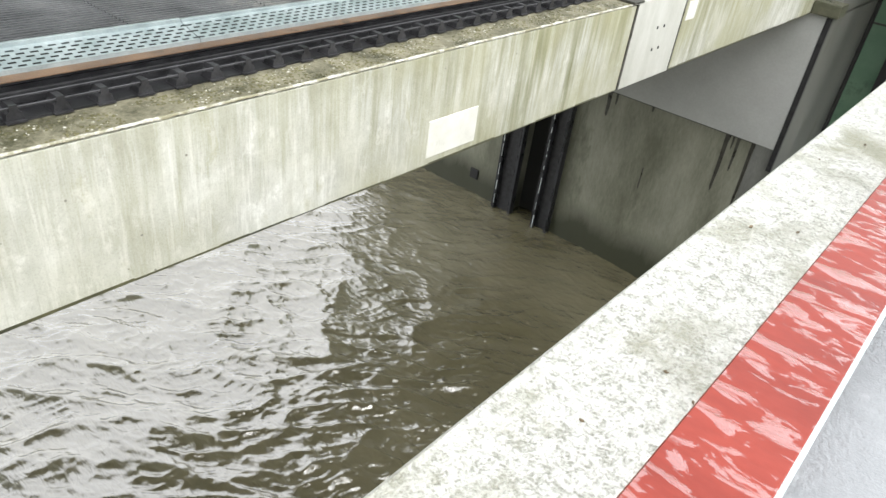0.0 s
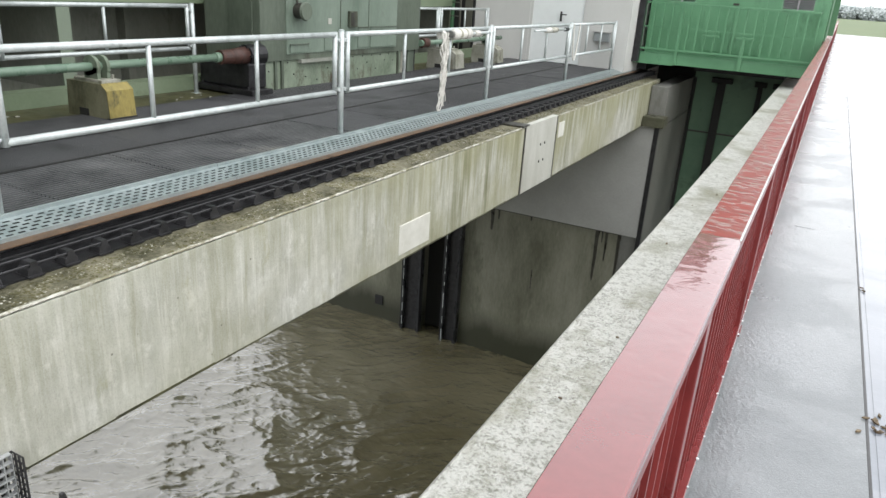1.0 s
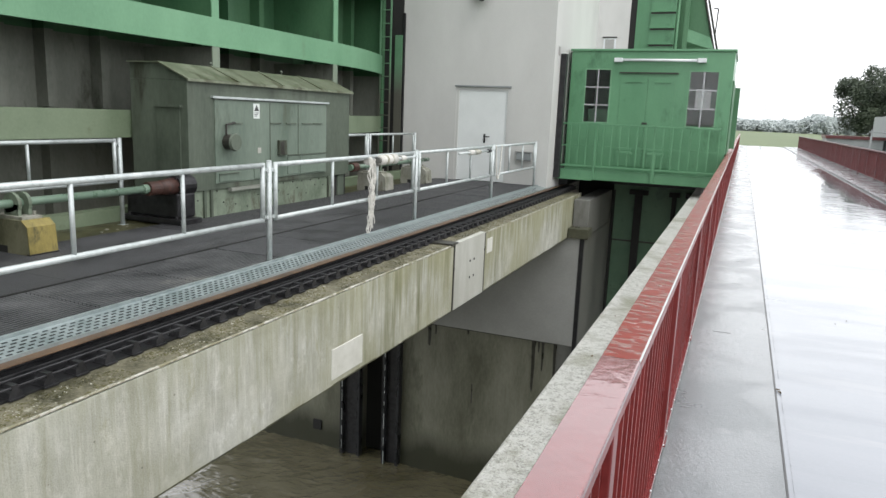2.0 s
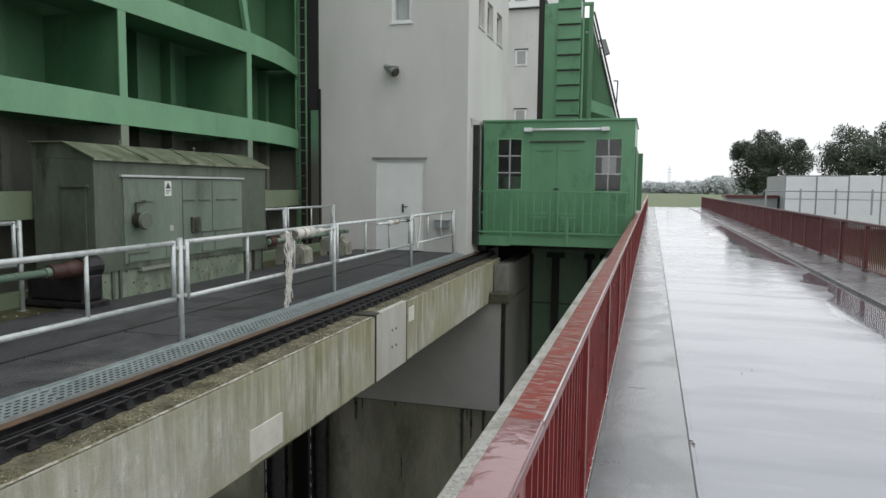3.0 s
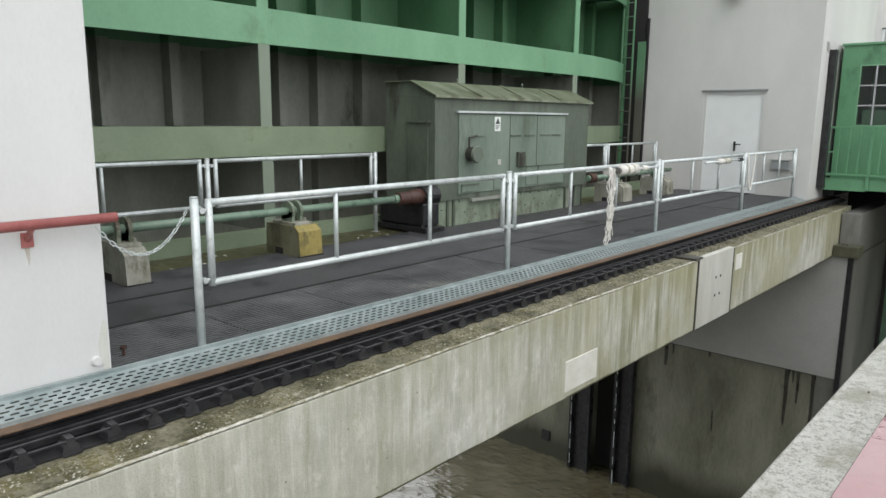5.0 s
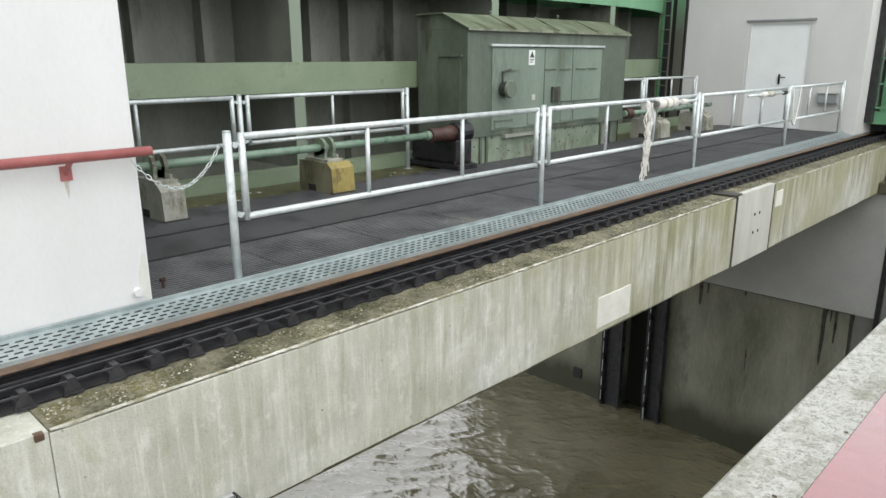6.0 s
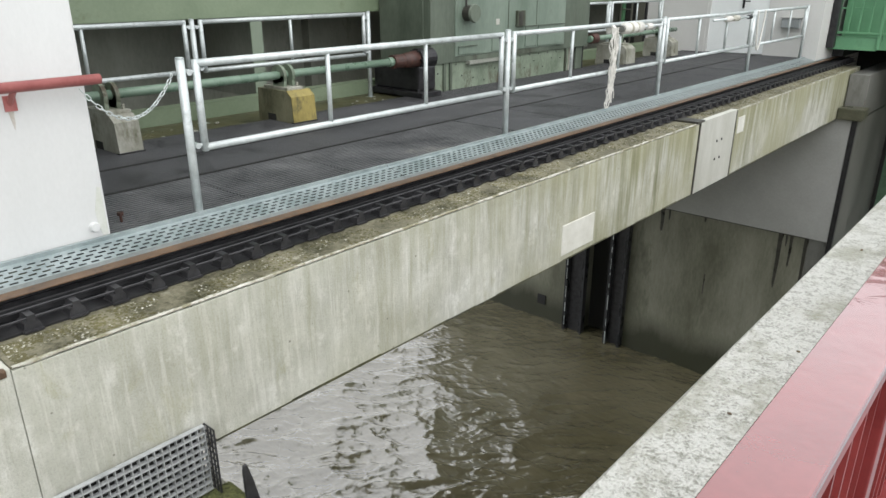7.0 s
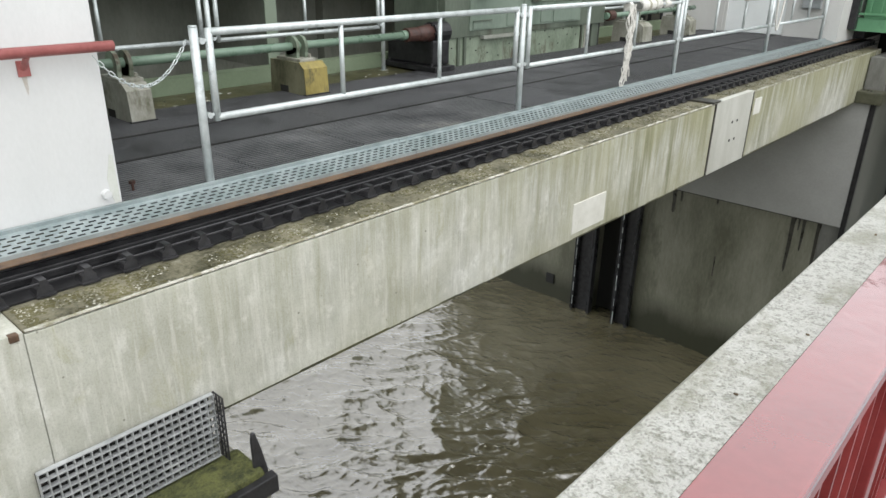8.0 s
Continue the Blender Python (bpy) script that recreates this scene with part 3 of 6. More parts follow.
def puddle(name, x0, x1, y0, y1, seed, wild):
    """A thin pool of rain with a wavering inner edge."""
    n = 120
    ys = [y0 + (y1 - y0) * k / n for k in range(n + 1)]
    inner = []
    for k, y in enumerate(ys):
        ends = min(1.0, 6 * k / n, 6 * (n - k) / n)
        inner.append((x1 - (x1 - x0) * ends * (0.55 + wild * noise.noise(Vector((seed, y * 0.35, 0))) + 0.35 * wild * noise.noise(Vector((seed, y * 1.7, 4)))) - 0.004, y))
    bm = prism(bmesh.new(), [(x1, y) for y in ys] + inner[::-1], "z", 0.0003, 0.0014)
    solo(name, bm, "puddle", "shallow rain puddle standing beside the gutter", "puddle", "structure")


puddle("puddle_1", 2.15, 3.195, 4.6, 15.5, 3.0, 0.5)
puddle("puddle_2", 1.85, 3.195, 16.2, 34.0, 8.0, 0.6)


def red_railing(name, x, y0, y1, label, near, paint="red", deep=0.022):
    rail = thing(name, label, "railing", (x, y0, 0.05))
    bm = bmesh.new()
    section = [(x - 0.052, 0.986), (x - 0.052, 1.0), (x - 0.050, 1.003), (x + 0.046, 1.003), (x + 0.0500, 1.0015), (x + 0.052, 0.997), (x + 0.052, 0.986)]
    if paint == "red":
        part("handrail", prism(bm, section, "y", y0, 1.868), paint, rail, "flat red steel handrail under a smooth water film")
        part("handrail", prism(bmesh.new(), section, "y", 1.871, y1), "red_beaded", rail, "flat red steel handrail beaded with rain")
    else:
        part("handrail", prism(bm, section, "y", y0, y1), paint, rail, "flat dark red steel handrail")
    if paint == "red":
        # Pale metal tube paints in the bright highlight along the worn edge.
        part("handrail_highlight", Tb((x + 0.0495, 1.871, 0.9996), (x + 0.0495, y1, 0.9996), 0.0036, 8), "galv", rail, "pale worn handrail edge with its highlight painted in", smooth=True)
    for side in (-1, 1):
        part("handrail_lip", B(x + side * 0.0485 - 0.003, x + side * 0.0485 + 0.003, y0, y1, 0.958, 0.9855, bevel=0.0015), "red_dark" if paint == "red" else paint, rail)
    part("bottom_rail", B(x - 0.03, x + 0.045, y0, y1, 0.075, 0.095, bevel=0.003), paint, rail)
    posts = bpy.data.meshes.new("post")
    bm = bmesh.new()
    box(bm, -0.035, 0.04, -0.035, 0.035, 0.04, 0.985, bevel=0.004)
    box(bm, -0.06, 0.05, -0.06, 0.06, 0.052, 0.066)
    bm.to_mesh(posts)
    bm.free()
    posts.materials.append(M["red_dark" if paint == "red" else paint])
    y = y0 + 0.4
    while y < y1:
        ob = new("post", posts)
        ob.location = (x, y, 0)
        under(ob, rail)
        y += 1.9
    bar = mesh_of("baluster", B(-deep, deep, -0.006, 0.006, 0.09, 0.985), "red_dark" if paint == "red" else paint)
    count, step = 0, 0.115
    y = y0 + 0.1
    far = bmesh.new()
    while y < y1:
        if near[0] < y < near[1] and count < 300:
            ob = new("baluster", bar)
            ob.location = (x, y, 0)
            under(ob, rail)
            count += 1
        else:
            box(far, x - deep, x + deep, y - 0.006, y + 0.006, 0.09, 0.985)
        y += step
    ob = part("balusters", far, "red_dark" if paint == "red" else paint, rail)
    ob["kind"] = "stuff"
    return rail


red_railing("red_railing", -0.213, -2.6, 64, "wet red painted steel railing with flat handrail on the edge beam", (-1.5, 33))
red_railing("red_railing", 4.22, 2, 64, "dull dark red steel railing along the far kerb", (9, 43), "red_old", 0.011)

# ------------------------------------------------------------ tower pier and near pier
bm = B(-14, -8.6, 15.45, 34, -10, -6.851)
box(bm, -7.35, -3.40, 15.45, 34, -10, -6.851)
solo("pier_wall_low", bm, "pier", "dark slimy concrete at the waterline", "pier", "structure")
# stop-log niche between the two steel guides
bm = bmesh.new()
box(bm, -14, -8.6, 15.45, 20, -6.85, -0.3)
box(bm, -7.35, -3.40, 15.45, 18.7, -6.85, -3.47)
box(bm, -8.6, -7.35, 16.1, 20, -6.85, -0.3)
solo("pier_wall", bm, "pier", "dark stained concrete pier wall above the water", "pier", "structure")
solo("pier_wall_upper", B(-7.30, -3.055, 15.38, 18.7, -3.468, -0.972), "pier_light", "clean grey upper part of the pier wall", "pier", "structure")
solo("pier_corner_strip", B(-3.05, -2.955, 15.37, 15.43, -3.9, -0.97, bevel=0.006), "black", "black vertical joint strip at the pier corner", "joint", "structure")
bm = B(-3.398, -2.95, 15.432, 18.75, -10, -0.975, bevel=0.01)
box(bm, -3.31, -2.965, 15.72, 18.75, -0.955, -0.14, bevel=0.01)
solo("pier_return", bm, "pier_side", "grey concrete pier side, darkened as shade, towards the gate pit", "pier", "structure")
solo("pier_side_joint", B(-3.30, -2.956, 15.74, 18.74, -0.974, -0.956), "stain", "dark wet joint along the pier side", "joint", "structure")
solo("pit_corner_joint", B(-2.948, -2.885, 18.62, 18.77, -9, -0.14), "painted_dark", "black gap between pier side and pit gate", "joint", "structure")


def niche_guide(x0, x1, bright, label):
    g = thing("guide_rail", label, "steel guide", ((x0 + x1) / 2, 15.4, WATER - 0.5), "stop-log guides")
    part("channel", B(x0, x1, 15.38, 15.44, -8.2, -0.4, bevel=0.01), "black", g)
    part("flange", B(x0 - 0.03, x0 + 0.05, 15.24, 15.44, -8.2, -0.4, bevel=0.008), "steel", g)
    part("flange", B(x1 - 0.05, x1 + 0.03, 15.26, 15.44, -8.2, -0.4, bevel=0.008), "steel", g)
    # Pale dashes mix edge wear with painted wet highlights.
    worn = random.Random(int(-100 * x0))
    z = -8.1
    while z < -0.5:
        dz = worn.uniform(0.06, 0.45)
        w = worn.uniform(0.003, 0.009)
        part("worn_glint_edge", B(bright - w, bright + w, 15.225, 15.238, z, z + dz), "galv", g, "worn steel edge with wet glints painted pale")
        z += dz + worn.uniform(0.02, 0.25)


niche_guide(-9.02, -8.50, -8.98, "wet dark steel guide rail in the pier wall")
niche_guide(-7.77, -7.36, -7.73, "wet dark steel guide rail in the pier wall")
# Niche depth and square opening get their shade from near-black blocks.
solo("niche_back", B(-8.60, -7.36, 15.9, 15.95, -8.5, -0.4), "painted_dark", "back of the stop-log niche painted near-black for its shade", "opening", "structure")
solo("wall_niche", B(-9.99, -9.73, 15.40, 15.46, -7.0, -6.72, bevel=0.02), "painted_dark", "small square block painted near-black as a shaded wall opening", "opening", "structure")


def drip(x, top, length, w):
    bm = bmesh.new()
    prism(bm, [(x - w, top), (x + w * 1.3, top), (x + w * 0.8, top - length * 0.15), (x + w * 0.9, top - length * 0.55), (x + w * 0.5, top - length * 0.95), (x, top - length), (x - w * 0.5, top - length * 0.9), (x - w * 0.6, top - length * 0.5), (x - w * 0.9, top - length * 0.2)], "y", 15.441, 15.449)
    solo("water_stain", bm, "stain", "black running stain below the wall ledge", "stain", "structure")


for x, length, w in ((-3.95, 1.30, 0.05), (-3.73, 0.75, 0.035), (-3.83, 0.3, 0.025), (-3.44, 1.5, 0.04), (-6.62, 0.6, 0.055), (-6.45, 0.28, 0.03), (-5.6, 0.14, 0.03)):
    drip(x, -3.47, length, w)

solo("wall_streak", B(-5.45, -5.425, 15.442, 15.449, -5.35, -4.85), "stain", "short dark streak on the pier wall", "stain", "structure")
# Thin dark line on the wall along the ledge's underside.
solo("ledge_dark_line", B(-6.75, -3.06, 15.442, 15.4485, -3.505, -3.4715), "stain", "dark line below the wall ledge", "stain", "structure")

# near pier
solo("near_pier", B(-14, -3.335, -8, 0.816, -10, -0.07), "beam", "weathered concrete near pier beside the beam", "pier", "structure")
bm = B(-12, -4.14, -8, 1.69, FLOOR - 0.02, 9.0, bevel=0.015)
solo("wall_near", bm, "white", "white rendered wall of the near pier", "wall", "structure")


# ------------------------------------------------------------ crane beam
def crane_beam():
    beam = thing("crane_beam", "long weathered concrete crane beam streaked with algae over the water", "concrete beam", (-3.6, 8, -0.97))
    part("web", B(-4.30, -3.33, 0.82, 16.55, -0.965, -0.082, bevel=0.006), "beam", beam)
    part("top", B(-4.30, -3.338, 0.82, 16.55, -0.081, -0.062, bevel=0.008), "beam_top", beam, "mossy top of the beam")
    # chipped pale edge
    bm = bmesh.new()
    rng = random.Random(4)
    rings = []
    n = 700
    for k in range(n + 1):
        y = 0.825 + 15.7 * k / n
        chip = max(0.0, noise.noise(Vector((y * 9, 0, 3))) + 0.35 * noise.noise(Vector((y * 31, 2, 3))))
        top, down = 0.002 + 0.016 * chip + 0.003 * rng.random(), 0.0015 + 0.014 * max(0.0, noise.noise(Vector((y * 7, 5, 1)))) + 0.004 * rng.random()
        worn = 0.006 * max(0.0, noise.noise(Vector((y * 4, 8, 2))))
        rings.append([bm.verts.new(v) for v in ((-3.338 - top, y, -0.0605), (-3.334 - worn, y, -0.0600), (-3.3285, y, -0.066 - worn), (-3.3290, y, -0.068 - down))])
    for p, q in zip(rings, rings[1:]):
        for i in range(3):
            bm.faces.new((p[i], q[i], q[i + 1], p[i + 1]))
    part("edge", bm, "edge", beam, "chipped pale concrete edge", smooth=True)
    bm = bmesh.new()
    y = 0.84
    while y < 16.4:
        w = rng.uniform(0.2, 0.7)
        box(bm, -3.36, -3.3285 + rng.uniform(0, 0.0015), y, min(y + w, 16.5), -0.969, -0.957 + rng.uniform(-0.006, 0.008))
        y += w
    part("drip_edge", bm, "ledge", beam, "dark wet drip edge")
    bm = B(-3.40, -3.321, 8.54, 9.72, -0.968, -0.052, bevel=0.006)
    part("bearing_block", bm, "block", beam, "smooth light grey repaired section")
    part("cap", B(-3.60, -3.31, 8.40, 8.62, -0.06, -0.035, bevel=0.008), "stain", beam)
    for y in (9.12, 9.28):
        for z in (-0.38, -0.62):
            part("bolt", B(-3.322, -3.312, y - 0.012, y + 0.012, z - 0.016, z + 0.016, bevel=0.004), "black", beam)
    part("gap", B(-3.335, -3.318, 8.50, 8.535, -0.965, -0.07), "stain", beam)
    part("gap", B(-3.335, -3.318, 9.725, 9.745, -0.965, -0.07), "stain", beam)
    part("patch", B(-3.34, -3.322, 5.47, 6.06, -0.905, -0.60, bevel=0.006), "patch", beam, "pale mortar patch")
    part("patch", B(-3.34, -3.322, 9.84, 10.08, -0.40, -0.18, bevel=0.005), "patch", beam, "small pale mortar patch")
    part("end_bracket", B(-3.32, -2.86, 15.28, 15.70, -0.96, -0.74, bevel=0.02), "pier_low", beam)
    return beam


crane_beam()


def crane_track():
    tr = thing("crane_rail", "rust brown crane rail with a black pin rack on the beam", "crane rail", (-3.8, 8, -0.06))
    bm = bmesh.new()
    c = -3.862
    prism(bm, [(c - 0.07, -0.06), (c - 0.07, -0.045), (c - 0.012, -0.02), (c - 0.012, 0.03), (c - 0.03, 0.042), (c - 0.03, 0.058), (c + 0.03, 0.058), (c + 0.03, 0.042), (c + 0.012, 0.03), (c + 0.012, -0.02), (c + 0.07, -0.045), (c + 0.07, -0.06)], "y", 0.2, 17.5)
    part("rail", bm, "black", tr)
    part("rail_head", B(c - 0.042, c + 0.044, 0.2, 17.5, 0.0585, 0.066, bevel=0.002), "rust", tr, "rust brown running surface")
    part("bed", B(-4.11, -3.625, 0.2, 17.5, -0.0615, -0.050), "black", tr)
    part("side_bar", B(-3.785, -3.765, 0.2, 17.5, -0.03, 0.03, bevel=0.003), "black", tr)
    for x, z in ((-3.69, 0.037), (-3.625, 0.014)):
        part("rod", Tb((x, 0.2, z), (x, 17.5, z), 0.007, 6), "cleat", tr)
    clip = bmesh.new()
    prism(clip, [(-0.042, -0.05), (-0.036, -0.012), (-0.022, 0.0), (-0.018, 0.03), (0.018, 0.03), (0.022, 0.0), (0.036, -0.012), (0.042, -0.05)], "x", -0.05, 0.045)
    box(clip, -0.06, 0.062, -0.046, 0.046, -0.055, -0.045)
    me = mesh_of("rack_pin", clip, "cleat")
    y = 0.37
    while y < 17.3:
        ob = new("rack_pin", me)
        ob.location = (-3.66, y, 0)
        under(ob, tr)
        y += 0.2185


crane_track()


def perforated_cover():
    cov = thing("cover_strip", "perforated galvanised cover strip beside the crane rail", "cover strip", (-4.0, 8, 0.1))
    segs = [(0.0, 3.95), (3.955, 8.3), (8.305, 12.3), (12.305, 16.4)]
    for k, (a, b) in enumerate(segs):
        bm = bmesh.new()
        x0, x1, z0, z1 = -4.11, -3.905, 0.137, 0.088
        cuts = 5
        pitch, slot = 0.070, 0.042
        def pt(u, y):
            return (x0 + (x1 - x0) * u, y, z0 + (z1 - z0) * u)
        def quad(u0, u1, ya, yb):
            bm.faces.new([bm.verts.new(pt(*q)) for q in ((u0, ya), (u1, ya), (u1, yb), (u0, yb))])
        quad(0, 0.10, a, b)
        quad(0.93, 1, a, b)
        h = 0.83 / cuts
        for r in range(cuts):
            u = 0.10 + r * h
            quad(u, u + h * 0.6, a, b)
            y = a + (0.5 * pitch if r % 2 else 0)
            if y > a:
                quad(u + h * 0.6, u + h, a, y)
            while y < b:
                quad(u + h * 0.6, u + h, min(y + slot, b), min(y + pitch, b)) if y + slot < b else None
                y += pitch
        sheet = part("sheet", bm, "strip", cov, "perforated galvanised sheet")
        part("lip", B(-4.125, -4.10, a, b, 0.10, 0.152 + (0.006 if k == 0 else 0), bevel=0.003), "strip", cov, "bright folded sheet edge")
        part("front_lip", B(-3.91, -3.902, a, b, 0.02, 0.090), "strip", cov)
    # Near-black sheet paints the dark seen through the slots.
    part("pit", B(-4.12, -3.93, 0.0, 16.4, 0.0, 0.03), "painted_dark", cov)


perforated_cover()

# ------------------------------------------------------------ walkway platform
# The sheet under the plates is near-black to paint shade in their gaps.
plat = tagged(new("walkway_floor", mesh_of("walkway_floor", B(-7.3, -4.13, 1.70, 15.43, -0.35, 0.03), "painted_dark")), "steel walkway floor, plates and gratings over a sheet painted shade-black", "floor", kind="structure")
rng = random.Random(2)
y = 1.72
while y < 15.4:
    w = min(rng.choice((0.98, 1.2, 1.5)), 15.42 - y)
    grate = y < 5.0
    if not grate:
        ob = new("plate", mesh_of("plate", B(-5.02, -4.14, y + 0.004, y + w - 0.004, 0.031, FLOOR + rng.uniform(-0.003, 0.003), bevel=0.003), "plate"))
        under(ob, plat)
    else:
        bm = bmesh.new()
        x = -5.015
        while x < -4.14:
            box(bm, x, x + 0.013, y + 0.004, y + w - 0.004, 0.105, FLOOR)
            x += 0.043
        yy = y + 0.05
        while yy < y + w:
            box(bm, -5.015, -4.14, yy, yy + 0.010, 0.108, FLOOR - 0.010)
            yy += 0.075
        ob = new("grating", mesh_of("grating", bm, "grating"))
        under(ob, plat)
    y += w
y = 1.72
while y < 15.4:
    w = min(2.4, 15.42 - y)
    for x0, x1 in ((-5.71, -5.055), (-6.60, -5.738)):
        ob = new("plate", mesh_of("plate", B(x0, x1, y + 0.003, y + w - 0.003, 0.031, FLOOR + rng.uniform(-0.002, 0.003), bevel=0.003), "plate"))
        under(ob, plat)
    y += w
# Black strips over the plate grooves paint in their shade.
for x in (-5.038, -5.724):
    part("groove_shade_strip", B(x - 0.013, x + 0.013, 1.72, 15.42, 0.03, FLOOR + 0.007), "painted_dark", plat, "black strip painting the shade of the plate groove")
solo("ledge", B(-7.25, -6.605, 1.70, 15.43, 0.0, 0.11), "ledge", "wet mossy concrete ledge behind the walkway", "ledge", "structure")
# bolt on the grating by the white wall
bolt = thing("floor_bolt", "small rusty red bolt standing on the grating", "bolt", (-4.37, 1.86, FLOOR))
part("shank", Tb((-4.37, 1.86, FLOOR), (-4.37, 1.86, FLOOR + 0.045), 0.009), "coupling", bolt)
part("head", Tb((-4.37, 1.86, FLOOR + 0.045), (-4.37, 1.86, FLOOR + 0.065), 0.022, 6), "coupling", bolt)


# ------------------------------------------------------------ galvanised railings
def rail_post(rail, x, y, z0, z1):
    bm = Tb((x, y, z0), (x, y, z1), 0.0275, 14)
    tube(bm, (x, y, z1), (x, y, z1 + 0.008), 0.029, 14, r2=0.024)
    p = part("post", bm, "galv", rail, smooth=True)
    foot = new("foot_plate", mesh_of("foot_plate", B(x - 0.05, x + 0.05, y - 0.05, y + 0.05, z0, z0 + 0.012), "galv"))
    under(foot, p)


def rail_panel(rail, x, y0, y1, z0, z1, uprights):
    bm = Tb((x, y0, z1), (x, y1, z1), 0.024, 12)
    tube(bm, (x, y0, z0), (x, y1, z0), 0.024, 12)
    for y in (y0, y1):
        tube(bm, (x, y, z0 - 0.023), (x, y, z1 + 0.023), 0.024, 12)
    p = part("panel_frame", bm, "galv", rail, smooth=True)
    for k in range(1, uprights + 1):
        y = y0 + (y1 - y0) * k / (uprights + 1)
        under(new("upright", mesh_of("upright", Tb((x, y, z0), (x, y, z1), 0.018, 12), "galv", True)), p)
    for y, s in ((y0, -1), (y1, 1)):
        for z in (z0 + 0.02, z1 - 0.05):
            bm = Tb((x, y, z), (x, y + s * 0.085, z), 0.012, 8)
            tube(bm, (x - 0.02, y + s * 0.055, z), (x + 0.02, y + s * 0.055, z), 0.020, 8)
            under(new("hinge", mesh_of("hinge", bm, "galv")), p)


NEAR, FAR = -4.14, -7.03
near_rail = thing("walkway_railing", "wet galvanised tube railing with hinged panels along the walkway", "railing", (NEAR, 2.27, 0.10))
post_ys = (2.27, 5.62, 8.98, 12.29, 15.20)
for y in post_ys:
    rail_post(near_rail, NEAR, y, 0.10, 1.12)
for k in range(4):
    rail_panel(near_rail, NEAR, post_ys[k] + 0.10, post_ys[k + 1] - 0.10, 0.56, 1.085, 2)
for ys, spans in (((1.8, 4.04, 6.52), ((1.88, 3.95, 1), (4.14, 6.44, 1))), ((12.82, 15.1), ((11.9, 12.74, 0), (12.92, 15.0, 1)))):
    far_rail = thing("gate_railing", "galvanised tube railing on the mossy ledge before the gate", "railing", (FAR, ys[0], 0.10), "railings before the gate")
    for y in ys:
        rail_post(far_rail, FAR, y, 0.10, 1.18)
    for a, b, u in spans:
        rail_panel(far_rail, FAR, a, b, 0.66, 1.155, u)


# ------------------------------------------------------------ red pipe handrail and chain on the white wall
pipe = thing("wall_handrail", "faded red pipe handrail bracketed to the white wall", "handrail", (-4.03, 1.0, 1.05))
part("tube", Tb((-4.05, -5, 1.06), (-4.05, 1.74, 1.06), 0.028, 14), "pink", pipe, smooth=True)
for y in (1.30, -0.4, -2.2):
    part("bracket", Tb((-4.14, y, 0.97), (-4.05, y, 1.04), 0.016, 8), "pink", pipe)
    part("bracket_plate", B(-4.145, -4.13, y - 0.03, y + 0.03, 0.93, 1.01), "pink", pipe)

bm = prism(bmesh.new(), [(1.285, 0.928), (1.312, 0.928), (1.308, 0.90), (1.309, 0.87), (1.300, 0.83), (1.295, 0.86), (1.290, 0.89)], "x", -4.141, -4.1385)
solo("rust_mark", bm, "rust_run", "faint brown run below the handrail bracket", "stain", "structure")

bm = prism(bmesh.new(), [(1.655, 0.45), (1.674, 0.44), (1.676, 0.16), (1.645, 0.15), (1.628, 0.22), (1.622, 0.31), (1.636, 0.37)], "x", -4.141, -4.1385)
solo("algae_mark", bm, "wall_algae", "pale green algae at the foot of the white wall", "stain", "structure")


def chain():
    c = thing("chain", "slack galvanised chain between red handrail and post", "chain", (-4.1, 2.0, 0.9))
    n = 22
    a, b = Vector((-4.05, 1.62, 1.02)), Vector((-4.14, 2.22, 1.05))
    link = bmesh.new()
    loop = [(0.0, 0.021), (0.009, 0.014), (0.009, -0.014), (0.0, -0.021), (-0.009, -0.014), (-0.009, 0.014)]
    for i in range(6):
        p, q = loop[i], loop[(i + 1) % 6]
        tube(link, (p[0], p[1], 0), (q[0], q[1], 0), 0.0033, 6)
    me = mesh_of("link", link, "galv")
    pts = [a.lerp(b, i / n) + Vector((0, 0, -0.22 * 4 * (i / n) * (1 - i / n))) for i in range(n + 1)]
    for i in range(n):
        d = pts[i + 1] - pts[i]
        ob = new("link", me)
        ob.matrix_basis = Matrix.Translation((pts[i] + pts[i + 1]) / 2) @ d.to_track_quat("Y", "Z").to_matrix().to_4x4() @ pose(0, 0, 0, 0, 90 * (i % 2) + 20, 0)
        ob.parent = c
        ob.matrix_parent_inverse = Matrix.Translation(-Vector(c.location))


chain()
# Plain round knob on the wall, of no known use.
knob = thing("wall_knob", "small round white knob on the wall near the floor", "vent", (-4.12, 1.60, 0.22))
part("disc", Tb((-4.145, 1.60, 0.22), (-4.11, 1.60, 0.22), 0.03, 16, r2=0.024), "white", knob)


